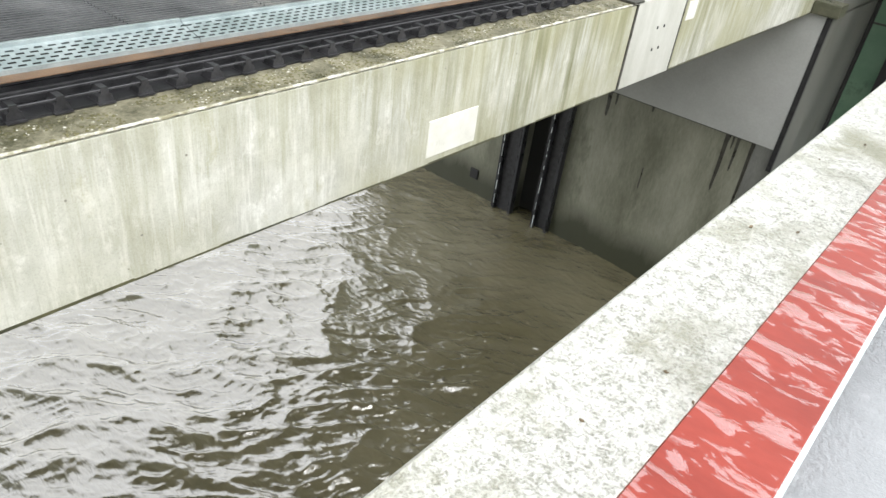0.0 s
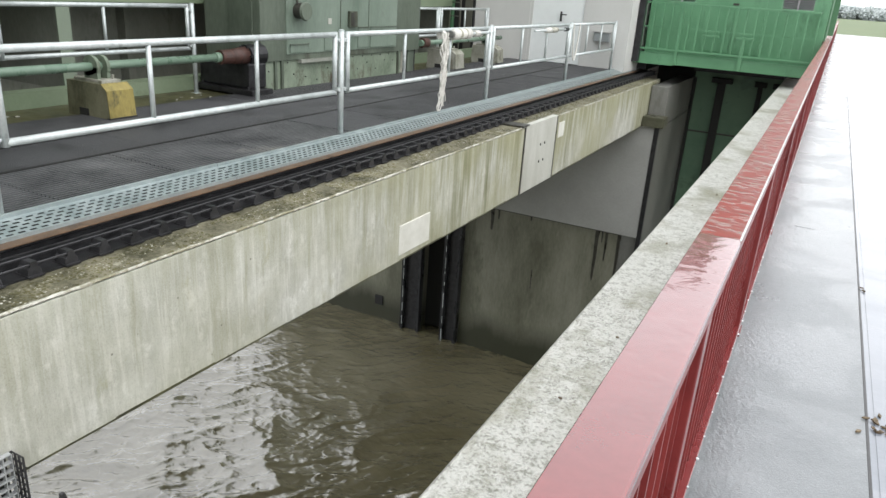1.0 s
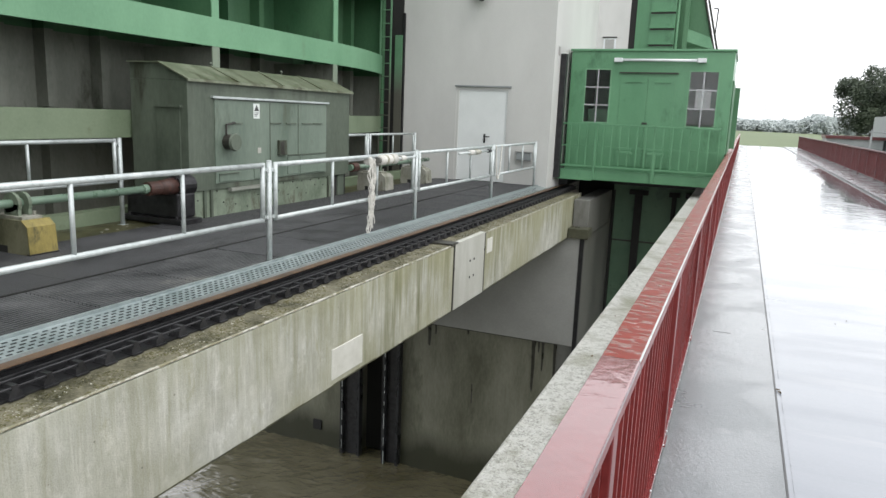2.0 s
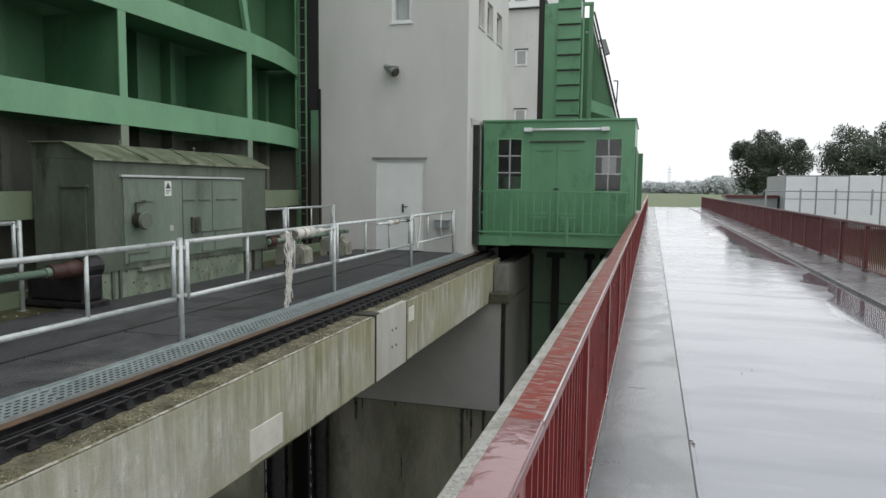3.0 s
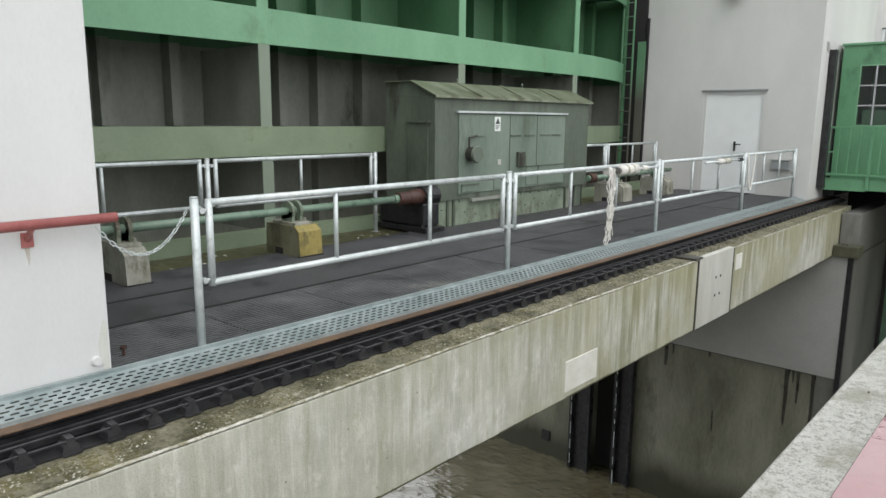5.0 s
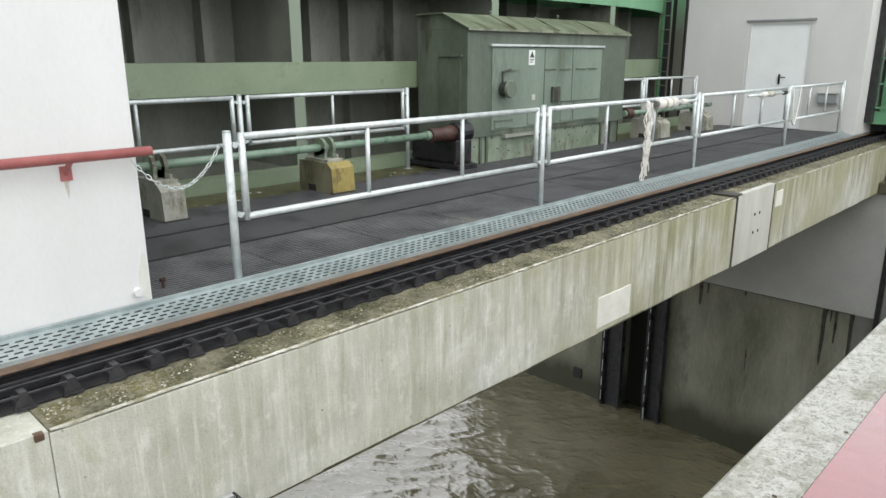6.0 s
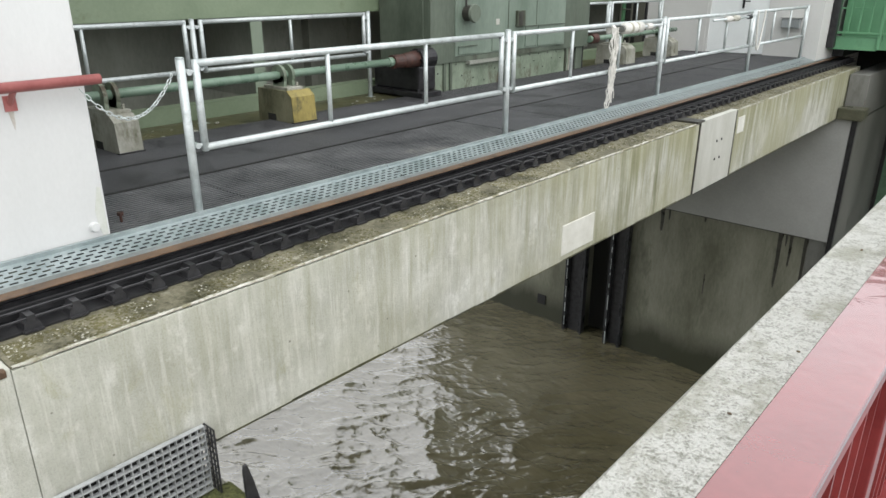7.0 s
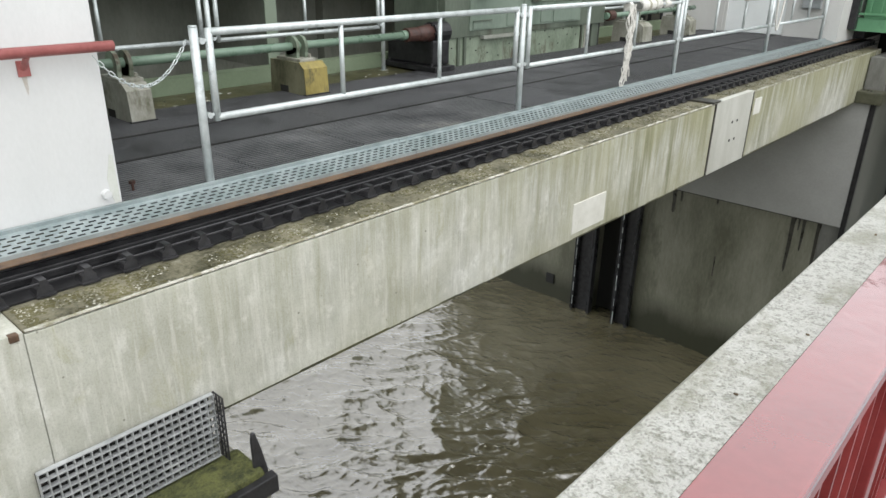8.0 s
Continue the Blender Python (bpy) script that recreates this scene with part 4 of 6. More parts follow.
# ------------------------------------------------------------ drive shaft on pedestals
def pedestal(y0, y1, top, material, label):
    p = thing("pedestal", label, "pedestal", (-6.5, (y0 + y1) / 2, FLOOR), "shaft pedestals")
    bm = bmesh.new()
    prism(bm, [(-6.80, 0.11), (-6.78, top), (-6.27, top), (-6.19, top - 0.06), (-6.17, FLOOR)], "y", y0, y1)
    part("body", bm, "pedestal_dark" if material == "yellow" else material, p)
    if material == "yellow":
        bm = bmesh.new()
        prism(bm, [(-6.172, FLOOR), (-6.192, top - 0.06), (-6.272, top + 0.004), (-6.264, top + 0.008), (-6.184, top - 0.056), (-6.164, FLOOR)], "y", y0 - 0.003, y1 + 0.003)
        part("painted_face", bm, "yellow", p, "faded yellow painted face")
    # Thin black strip along the pedestal foot.
    part("base_strip", B(-6.2, -6.155, y0 - 0.01, y1 + 0.01, FLOOR, FLOOR + 0.012), "black", p)
    # Solid near-black block paints the shade of a small notch.
    part("notch_shade", B(-6.62, -6.48, y0 - 0.004, y0 + 0.02, FLOOR, FLOOR + 0.07), "painted_dark", p)
    c = (y0 + y1) / 2
    part("foot_plate", B(-6.72, -6.30, c - 0.11, c + 0.11, top, top + 0.03, bevel=0.005), "pedestal", p)
    for s in (-0.055, 0.055):
        bm = bmesh.new()
        tube(bm, (-6.5, c + s - 0.018, 0.60), (-6.5, c + s + 0.018, 0.60), 0.115, 20)
        box(bm, -6.60, -6.40, c + s - 0.018, c + s + 0.018, top + 0.02, 0.60)
        part("bearing_cheek", bm, "plinth", p, "weathered bearing bracket")
    for sx in (-6.66, -6.36):
        part("bolt", Tb((sx, c + 0.07, top + 0.02), (sx, c + 0.07, top + 0.07), 0.016, 6), "pedestal", p)
    return p


pedestal(2.71, 2.93, 0.46, "pedestal", "grey concrete pedestal with a shaft bearing bracket")
pedestal(4.60, 4.90, 0.46, "yellow", "concrete pedestal with faded yellow face and bearing bracket")
pedestal(12.0, 12.35, 0.46, "pedestal", "grey concrete pedestal with a shaft bearing bracket")
pedestal(13.9, 14.2, 0.46, "pedestal", "grey concrete pedestal with a shaft bearing bracket")


def shaft(y0, y1, flange):
    s = thing("drive_shaft", "wet green painted horizontal drive shaft on bearings", "shaft", (-6.5, (y0 + y1) / 2, 0.6), "drive shafts")
    part("tube", Tb((-6.5, y0, 0.605), (-6.5, y1, 0.605), 0.044, 16), "shaft", s, smooth=True)
    part("coupling", Tb((-6.5, flange - 0.09, 0.605), (-6.5, flange + 0.09, 0.605), 0.085, 16), "coupling", s, "rusty red shaft coupling")
    part("collar", Tb((-6.5, flange - 0.16, 0.605), (-6.5, flange - 0.09, 0.605), 0.058, 16), "shaft", s)


shaft(1.75, 6.75, 6.5)
shaft(11.2, 14.7, 11.35)


# ------------------------------------------------------------ machine housing
def machine_housing():
    h = thing("machine_housing", "faded grey-green steel machine housing with sloped roof on a stained plinth", "machine housing", (-6.9, 9.1, FLOOR))
    y0, y1 = 7.13, 11.16
    part("body", B(-7.45, -6.5, y0, y1, 0.50, 1.93, bevel=0.008), "box", h)
    bm = bmesh.new()
    prism(bm, [(-6.44, 1.912), (-6.45, 1.945), (-6.93, 2.15), (-7.46, 2.15), (-7.46, 2.137), (-6.935, 2.137), (-6.458, 1.93), (-6.458, 1.912)], "y", y0 - 0.04, y1 + 0.05)
    part("roof", bm, "box_roof", h, "algae stained green roof sheet")
    bm = bmesh.new()
    prism(bm, [(-6.5, 1.932), (-6.93, 2.134), (-7.45, 2.134), (-7.45, 1.932)], "y", y0, y1)
    part("gable", bm, "box", h)
    for y in (y0 + 0.95, y0 + 2.0, y0 + 3.05):
        bm = bmesh.new()
        prism(bm, [(-6.45, 1.945), (-6.93, 2.152), (-6.93, 2.165), (-6.45, 1.960)], "y", y - 0.02, y + 0.02)
        part("roof_seam", bm, "box_roof", h)
    for y in (8.1, 9.75):
        bm = bmesh.new()
        tube(bm, (-6.95, y, 2.15), (-6.95, y, 2.19), 0.012, 8)
        bmesh.ops.create_uvsphere(bm, u_segments=8, v_segments=6, radius=0.022, matrix=Matrix.Translation((-6.95, y, 2.195)))
        part("lifting_eye", bm, "box", h)
    part("front_panel", B(-6.505, -6.488, 7.62, 10.38, 0.58, 1.70, bevel=0.004), "box_panel", h, "lighter green bolted front panel")
    part("panel_rail", B(-6.50, -6.455, 7.56, 10.42, 1.715, 1.745, bevel=0.004), "galv", h, "pale drip rail above the panel")
    for y in (8.05, 8.95, 9.35, 9.78, 10.1):
        part("vent_lip", B(-6.489, -6.470, y - 0.13, y + 0.13, 1.385, 1.40), "box", h)
    for y in (8.82, 9.55):
        part("panel_seam", B(-6.489, -6.482, y - 0.006, y + 0.006, 0.60, 1.69), "box", h)
    bm = bmesh.new()
    tube(bm, (-6.49, 7.86, 1.14), (-6.36, 7.86, 1.14), 0.105, 22)
    hub = part("hub_cover", bm, "stain", h, "dark round hub cover")
    part("hub_disc", Tb((-6.36, 7.86, 1.14), (-6.33, 7.86, 1.14), 0.125, 22, r2=0.11), "box", h, "grey-green disc")
    bm = Tb((-6.45, 7.80, 1.22), (-6.45, 7.80, 1.37), 0.014, 8)
    tube(bm, (-6.45, 7.80, 1.37), (-6.45, 7.98, 1.40), 0.014, 8)
    tube(bm, (-6.45, 7.98, 1.40), (-6.49, 7.98, 1.40), 0.014, 8)
    part("hub_lever", bm, "stain", h, "bent dark lever above the hub")
    part("hatch", B(-6.489, -6.44, 9.00, 9.20, 0.91, 1.14, bevel=0.01), "box", h, "dull small hatch box")
    part("hatch_slot", B(-6.441, -6.436, 9.02, 9.12, 0.93, 1.12), "stain", h)
    for a, b, lo, hi in ((9.26, 9.54, 0.61, 0.90), (9.60, 10.32, 0.60, 0.90), (8.43, 8.60, 0.60, 0.81), (7.68, 8.06, 0.60, 0.70)):
        part("cover_plate", B(-6.4885, -6.474, a, b, lo, hi, bevel=0.004), "box_panel", h, "small bolted cover plate")
        part("plate_lip", B(-6.475, -6.460, a - 0.01, b + 0.01, hi, hi + 0.012), "box", h)
    part("warning_sign", B(-6.488, -6.482, 8.43, 8.57, 1.46, 1.67), "sign", h, "white warning plate with black triangle")
    bm = bmesh.new()
    prism(bm, [(8.445, 1.565), (8.555, 1.565), (8.50, 1.655)], "x", -6.483, -6.480)
    part("warning_triangle", bm, "ink", h)
    for k in range(3):
        part("print_bar", B(-6.483, -6.480, 8.45, 8.55 - 0.02 * k, 1.535 - 0.022 * k, 1.545 - 0.022 * k), "ink", h)
    part("small_sign", B(-6.488, -6.482, 8.52, 8.60, 0.96, 1.04), "block", h, "small faded pale plate")
    part("side_hatch", B(-7.0, -6.62, y0 - 0.02, y0 + 0.01, 0.60, 1.58, bevel=0.004), "box", h)
    part("side_lip", B(-7.02, -6.58, y0 - 0.05, y0 + 0.01, 1.58, 1.61), "box", h)
    # plinth of riveted plates
    part("plinth", B(-7.4, -6.53, y0 + 0.02, 10.6, FLOOR, 0.50), "plinth", h, "rust stained plinth with rivets")
    part("leg", B(-6.60, -6.53, 10.62, 10.72, FLOOR, 0.497), "pedestal", h, "pale grey support leg")
    # Solid near-black block paints the shade under the housing end.
    part("plinth_shadow_gap", B(-7.38, -6.56, 10.6, y1 - 0.02, FLOOR, 0.50), "painted_dark", h)
    part("leg", B(-6.75, -6.53, 10.85, 11.05, FLOOR, 0.50, bevel=0.01), "box", h)
    for y in (7.17, 7.42, 7.55, 8.8, 10.5):
        part("plinth_rib", B(-6.535, -6.50, y - 0.02, y + 0.02, FLOOR, 0.50), "box", h)
    rv = mesh_of("rivet", Tb((0, 0, 0), (0.010, 0, 0), 0.009, 6), "black")
    rr = random.Random(6)
    for k in range(26):
        ob = new("rivet", rv)
        ob.location = (-6.53, 7.3 + 0.127 * k, 0.47 if k % 2 else rr.uniform(0.2, 0.42))
        under(ob, h)
    part("drip_ledge", B(-6.53, -6.46, 7.9, 8.9, 0.455, 0.50), "mud", h)
    part("gearbox", B(-7.25, -6.40, 6.80, 7.12, FLOOR + 0.07, 0.52, bevel=0.03), "black", h, "dark greasy gearbox end")
    part("gearbox_foot", B(-7.30, -6.30, 6.74, 7.12, FLOOR, FLOOR + 0.068, bevel=0.01), "black", h)
    part("gearbox_neck", Tb((-6.5, 6.60, 0.605), (-6.5, 6.84, 0.605), 0.085, 18, r2=0.11), "coupling", h, "rusty shaft neck", smooth=True)
    part("gearbox_cover", Tb((-6.5, 6.84, 0.605), (-6.5, 7.12, 0.605), 0.135, 18), "black", h)
    for a in range(6):
        u, v = -6.5 + 0.118 * math.cos(1.047 * a), 0.605 + 0.118 * math.sin(1.047 * a)
        part("gearbox_bolt", Tb((u, 6.815, v), (u, 6.845, v), 0.014, 6), "cleat", h)
    for x in (-7.18, -6.40):
        part("foot_bolt", Tb((x, 6.78, FLOOR + 0.06), (x, 6.78, FLOOR + 0.10), 0.016, 6), "cleat", h)


machine_housing()


# ------------------------------------------------------------ weir gate
def gate_outline(depth_front, depth_back, y_end=15.36):
    """Plan outline of a girder: straight, then swinging back to the tower."""
    front = [(depth_front, 1.72), (depth_front, 12.2)]
    for k in range(1, 9):
        a = k / 8
        front.append((depth_front - 0.56 * a * a, 12.2 + (y_end - 12.2) * a))
    return front + [(x - depth_back, y) for x, y in front[::-1]]


def weir_gate():
    g = thing("weir_gate", "large green riveted steel weir gate with horizontal girders", "weir gate", (-8.2, 8.5, FLOOR))
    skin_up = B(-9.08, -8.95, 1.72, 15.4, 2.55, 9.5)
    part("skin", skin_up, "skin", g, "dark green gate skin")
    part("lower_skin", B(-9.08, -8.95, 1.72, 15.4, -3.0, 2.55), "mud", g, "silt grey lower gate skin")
    for z0, z1, m in ((1.16, 1.52, "sill"), (2.50, 2.92, "gate"), (4.18, 4.58, "gate"), (6.9, 7.3, "gate")):
        bm = bmesh.new()
        prism(bm, gate_outline(-7.5, 0.03), "z", z0, z1)
        part("girder_flange", bm, m, g, "pale green girder flange")
        bm = bmesh.new()
        zc = (z0 + z1) / 2
        prism(bm, [(-8.95, 1.72)] + [(x - 0.031, y) for x, y in gate_outline(-7.5, 0.03)[:10]] + [(-8.95, 15.36)], "z", zc - 0.015, zc + 0.015)
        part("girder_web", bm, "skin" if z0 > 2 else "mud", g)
    for y in (1.9, 5.15, 8.87, 12.32):
        for z0, z1, m in ((0.2, 1.16, "gate_silt"), (1.52, 2.50, "gate_silt"), (2.92, 4.18, "gate"), (4.58, 6.9, "skin")):
            if z0 < 4.5:
                part("rib_flange", B(-7.528, -7.505, y - 0.08, y + 0.08, z0, z1), m, g)
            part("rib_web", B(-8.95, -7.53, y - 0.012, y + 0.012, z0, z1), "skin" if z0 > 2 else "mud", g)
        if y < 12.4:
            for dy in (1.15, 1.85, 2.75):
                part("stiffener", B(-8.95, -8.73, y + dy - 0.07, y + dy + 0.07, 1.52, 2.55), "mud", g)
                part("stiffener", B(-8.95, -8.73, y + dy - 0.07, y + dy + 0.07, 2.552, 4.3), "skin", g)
    # slanted struts above the middle girder
    for y in (8.95, 12.35, 5.2):
        bm = bmesh.new()
        prism(bm, [(y - 0.07, 4.56), (y + 0.07, 4.56), (y - 0.55, 6.9), (y - 0.72, 6.9)], "x", -7.60, -7.52)
        part("strut", bm, "gate", g, "slanted pale green strut")
    part("bottom_sill", B(-7.5, -7.3, 1.72, 15.4, 0.10, 0.27), "sill", g, "algae green sill beam")
    for y in (2.6, 3.4, 6.1, 7.0, 9.9, 10.8, 13.4):
        part("stiffener", B(-8.95, -8.78, y - 0.06, y + 0.06, 0.0, 1.16), "mud", g)
    return g


weir_gate()
# Solid near-black block paints the shade of the open slot.
solo("gate_slot", B(-8.05, -7.57, 15.40, 15.60, -0.3, 9.5), "painted_dark", "vertical gate slot beside the tower painted near-black for its shade", "slot", "structure")
solo("wall_gate_recess_low", B(-14, -8.125, 15.42, 20, -0.3, 2.45), "mud", "silt grey lower wall at the gate recess", "wall", "structure")
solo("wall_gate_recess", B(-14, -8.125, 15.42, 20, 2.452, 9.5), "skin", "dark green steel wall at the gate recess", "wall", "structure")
slot_frame = solo("gate_slot_frame", B(-8.12, -8.03, 15.28, 15.44, -0.3, 9.5, bevel=0.01), "skin", "green steel edge of the gate slot", "slot", "structure")


def wall_ladder():
    l = thing("ladder", "dark green steel rung ladder beside the gate slot", "ladder", (-7.95, 15.2, 0.1))
    for x in (-8.05, -7.78):
        part("stile", B(x - 0.012, x + 0.012, 15.18, 15.23, 0.11, 9.2), "guide_silt", l)
    for k in range(30):
        part("rung", Tb((-8.05, 15.205, 0.35 + 0.3 * k), (-7.78, 15.205, 0.35 + 0.3 * k), 0.011, 6), "guide_silt", l)

    guide = thing("gate_guide", "green steel gate guide silted grey towards its foot", "steel panel", (-7.62, 15.37, 0.1))
    part("sheet", B(-7.735, -7.545, 15.34, 15.40, 0.11, 3.40, bevel=0.006), "guide_silt", guide)
    part("edge_strip", B(-7.542, -7.50, 15.36, 15.42, 0.11, 3.9), "black", guide)


wall_ladder()


# ------------------------------------------------------------ grey tower with door
def wall_with_holes(bm, u0, u1, z0, z1, holes, put):
    """A flat wall cut into boxes round its rectangular holes (u0, u1, z0, z1)."""
    us = sorted({u0, u1, *[h[0] for h in holes], *[h[1] for h in holes]})
    zs = sorted({z0, z1, *[h[2] for h in holes], *[h[3] for h in holes]})
    for a, b in zip(us, us[1:]):
        for c, d in zip(zs, zs[1:]):
            if not any(h[0] <= a and h[1] >= b and h[2] <= c and h[3] >= d for h in holes):
                put(bm, a, b, c, d)
    # drop the faces where two cells meet and join the rest into one skin
    seen = {}
    for f in bm.faces:
        m = f.calc_center_median()
        seen.setdefault((round(m.x, 4), round(m.y, 4), round(m.z, 4)), []).append(f)
    bmesh.ops.delete(bm, geom=[f for twins in seen.values() if len(twins) > 1 for f in twins], context="FACES_ONLY")
    bmesh.ops.remove_doubles(bm, verts=bm.verts[:], dist=1e-4)


TX0, TX1, TY0, TY1, TTOP = -7.56, -3.91, 15.43, 19.85, 7.1
bm = bmesh.new()
wall_with_holes(bm, TX0, TX1, -0.3, TTOP, [(-6.16, -4.87, 0.13, 2.26), (-5.73, -5.24, 5.33, 6.09)], lambda b, u, v, z, w: box(b, u, v, TY0, TY0 + 0.3, z, w))
solo("wall_tower_front", bm, "plaster", "grey plastered tower wall with a white steel door", "wall", "structure")
bm = bmesh.new()
side = [(16.36, 16.92, 5.38, 6.17), (17.25, 17.9, 5.38, 6.17), (18.35, 19.02, 5.38, 6.17)]
wall_with_holes(bm, TY0 + 0.302, TY1, -0.3, TTOP, side, lambda b, u, v, z, w: box(b, TX1 - 0.3, TX1, u, v, z, w))
solo("wall_tower_side", bm, "plaster", "grey plastered tower side wall with narrow windows", "wall", "structure")
solo("wall_tower_back", B(TX0, TX1 - 0.302, TY1 - 0.3, TY1, -0.3, TTOP), "plaster", "grey plastered tower back wall", "wall", "structure")
solo("wall_tower_inner", B(TX0, TX0 + 0.3, TY0 + 0.302, TY1 - 0.302, -0.3, TTOP), "plaster", "grey plastered tower wall towards the gate", "wall", "structure")
bm = B(TX0 - 0.05, TX1 + 0.14, TY0 - 0.10, TY1 + 0.1, TTOP, TTOP + 0.16)
box(bm, TX0 - 0.02, TX1 + 0.07, TY0 - 0.05, TY1 + 0.05, TTOP - 0.10, TTOP - 0.002)
solo("roof_tower", bm, "shed_grey", "grey cornice and roof slab of the tower", "roof", "structure")
solo("floor_tower", B(TX0, TX1, TY0 + 0.302, TY1, 3.0, 3.2), "plaster", "inner floor of the tower", "floor", "structure")


def window(name, plane, u0, u1, z0, z1, at, label, bars=0, frame_mat="white_paint"):
    """plane 'y': faces -y at y = at; plane 'x': faces +x at x = at."""
    w = tagged(new(name), label, "window", kind="structure")
    w.empty_display_size = 0.2
    def put(a, b, c, d, lo, hi):
        return B(a, b, at + lo, at + hi, c, d) if plane == "y" else B(at - hi, at - lo, a, b, c, d)
    t, lo = (0.07, 0.02) if plane == "y" else (0.05, 0.08)
    for a, b, c, d in ((u0, u1, z0, z0 + t), (u0, u1, z1 - t, z1), (u0, u0 + t, z0 + t, z1 - t), (u1 - t, u1, z0 + t, z1 - t)):
        part("window_frame", put(a, b, c, d, lo, 0.15), frame_mat, w)
    ob = part("pane", put(u0 + t, u1 - t, z0 + t, z1 - t, 0.11, 0.118), "glass", w)
    ob.visible_shadow = False
    part("window_sill", put(u0 - 0.03, u1 + 0.03, z0 - 0.03, z0, -0.03, 0.15), frame_mat, w)
    return w


# Pale sheet added behind the pane in place of the sky's reflection.
blind = B(-5.70, -5.27, TY0 + 0.20, TY0 + 0.21, 5.36, 6.06)
solo("pane_reflection_sheet", blind, "white_paint", "added pale sheet standing for sky reflected in the tower window", "blind")
window("window_1", "y", -5.73, -5.24, 5.33, 6.09, TY0, "small white framed tower window", frame_mat="white_paint")
for k, (a, b, c, d) in enumerate(side):
    window(f"window_{k + 2}", "x", a, b, c, d, TX1, "narrow tower side window in deep reveal", frame_mat="plaster")


def tower_door():
    d = tagged(new("door_1"), "closed white painted steel door in the tower", "door", kind="structure")
    part("door_leaf", B(-6.10, -4.93, TY0 + 0.035, TY0 + 0.09, 0.14, 2.20, bevel=0.004), "white_paint", d)
    for a, b, c, e in ((-6.16, -6.10, 0.13, 2.26), (-4.93, -4.87, 0.13, 2.26), (-6.10, -4.93, 2.20, 2.26)):
        part("door_frame", B(a, b, TY0 + 0.01, TY0 + 0.12, c, e), "plaster", d)
    part("lintel_strip", B(-6.20, -4.84, TY0 - 0.03, TY0 + 0.02, 2.262, 2.30, bevel=0.005), "shed_grey", d)
    part("handle_plate", B(-5.46, -5.42, TY0 + 0.02, TY0 + 0.034, 1.02, 1.22), "black", d)
    part("door_handle", Tb((-5.44, TY0 - 0.03, 1.16), (-5.30, TY0 - 0.03, 1.16), 0.012, 8), "black", d)
    part("handle_stem", Tb((-5.44, TY0 - 0.03, 1.16), (-5.44, TY0 + 0.03, 1.16), 0.012, 8), "black", d)
    part("threshold", B(-6.16, -4.87, TY0 - 0.06, TY0 + 0.12, 0.10, 0.13), "plate", d)


tower_door()


def flood_lamp():
    f = thing("flood_lamp", "small grey bulkhead lamp on the tower wall", "lamp", (-5.68, 15.3, 4.2))
    part("arm", Tb((-5.66, TY0, 4.32), (-5.68, TY0 - 0.12, 4.30), 0.03, 8), "shed_grey", f)
    bm = Tb((-5.82, TY0 - 0.10, 4.36), (-5.54, TY0 - 0.24, 4.19), 0.07, 16, r2=0.115)
    part("housing", bm, "shed_grey", f)
    part("visor", B(-5.74, -5.50, TY0 - 0.30, TY0 - 0.10, 4.31, 4.335, bevel=0.008), "pier_light", f)
    part("lens", Tb((-5.54, TY0 - 0.24, 4.19), (-5.52, TY0 - 0.25, 4.178), 0.108, 16, r2=0.09), "stain", f, "dark lamp glass")


flood_lamp()
meter = thing("wall_box", "small grey box on the tower wall behind the railing", "box", (-4.44, 15.38, 0.7))
part("body", B(-4.62, -4.28, TY0 - 0.12, TY0, 0.68, 0.86, bevel=0.015), "shed_grey", meter)
part("lid", B(-4.64, -4.26, TY0 - 0.14, TY0 + 0.0, 0.862, 0.88), "pier_light", meter)


def hose_loop():
    h = thing("hose", "pale hose hung in a loop over the railing", "hose", (-4.14, 12.5, 0.7))
    bm = bmesh.new()
    pts = [Vector((-4.10, 12.35 + 0.34 * t, 1.10 - 0.62 * math.sin(math.pi * t) ** 0.8)) for t in [k / 14 for k in range(15)]]
    cord(bm, pts, 0.014, 8)
    part("loop", bm, "rope", h)


hose_loop()


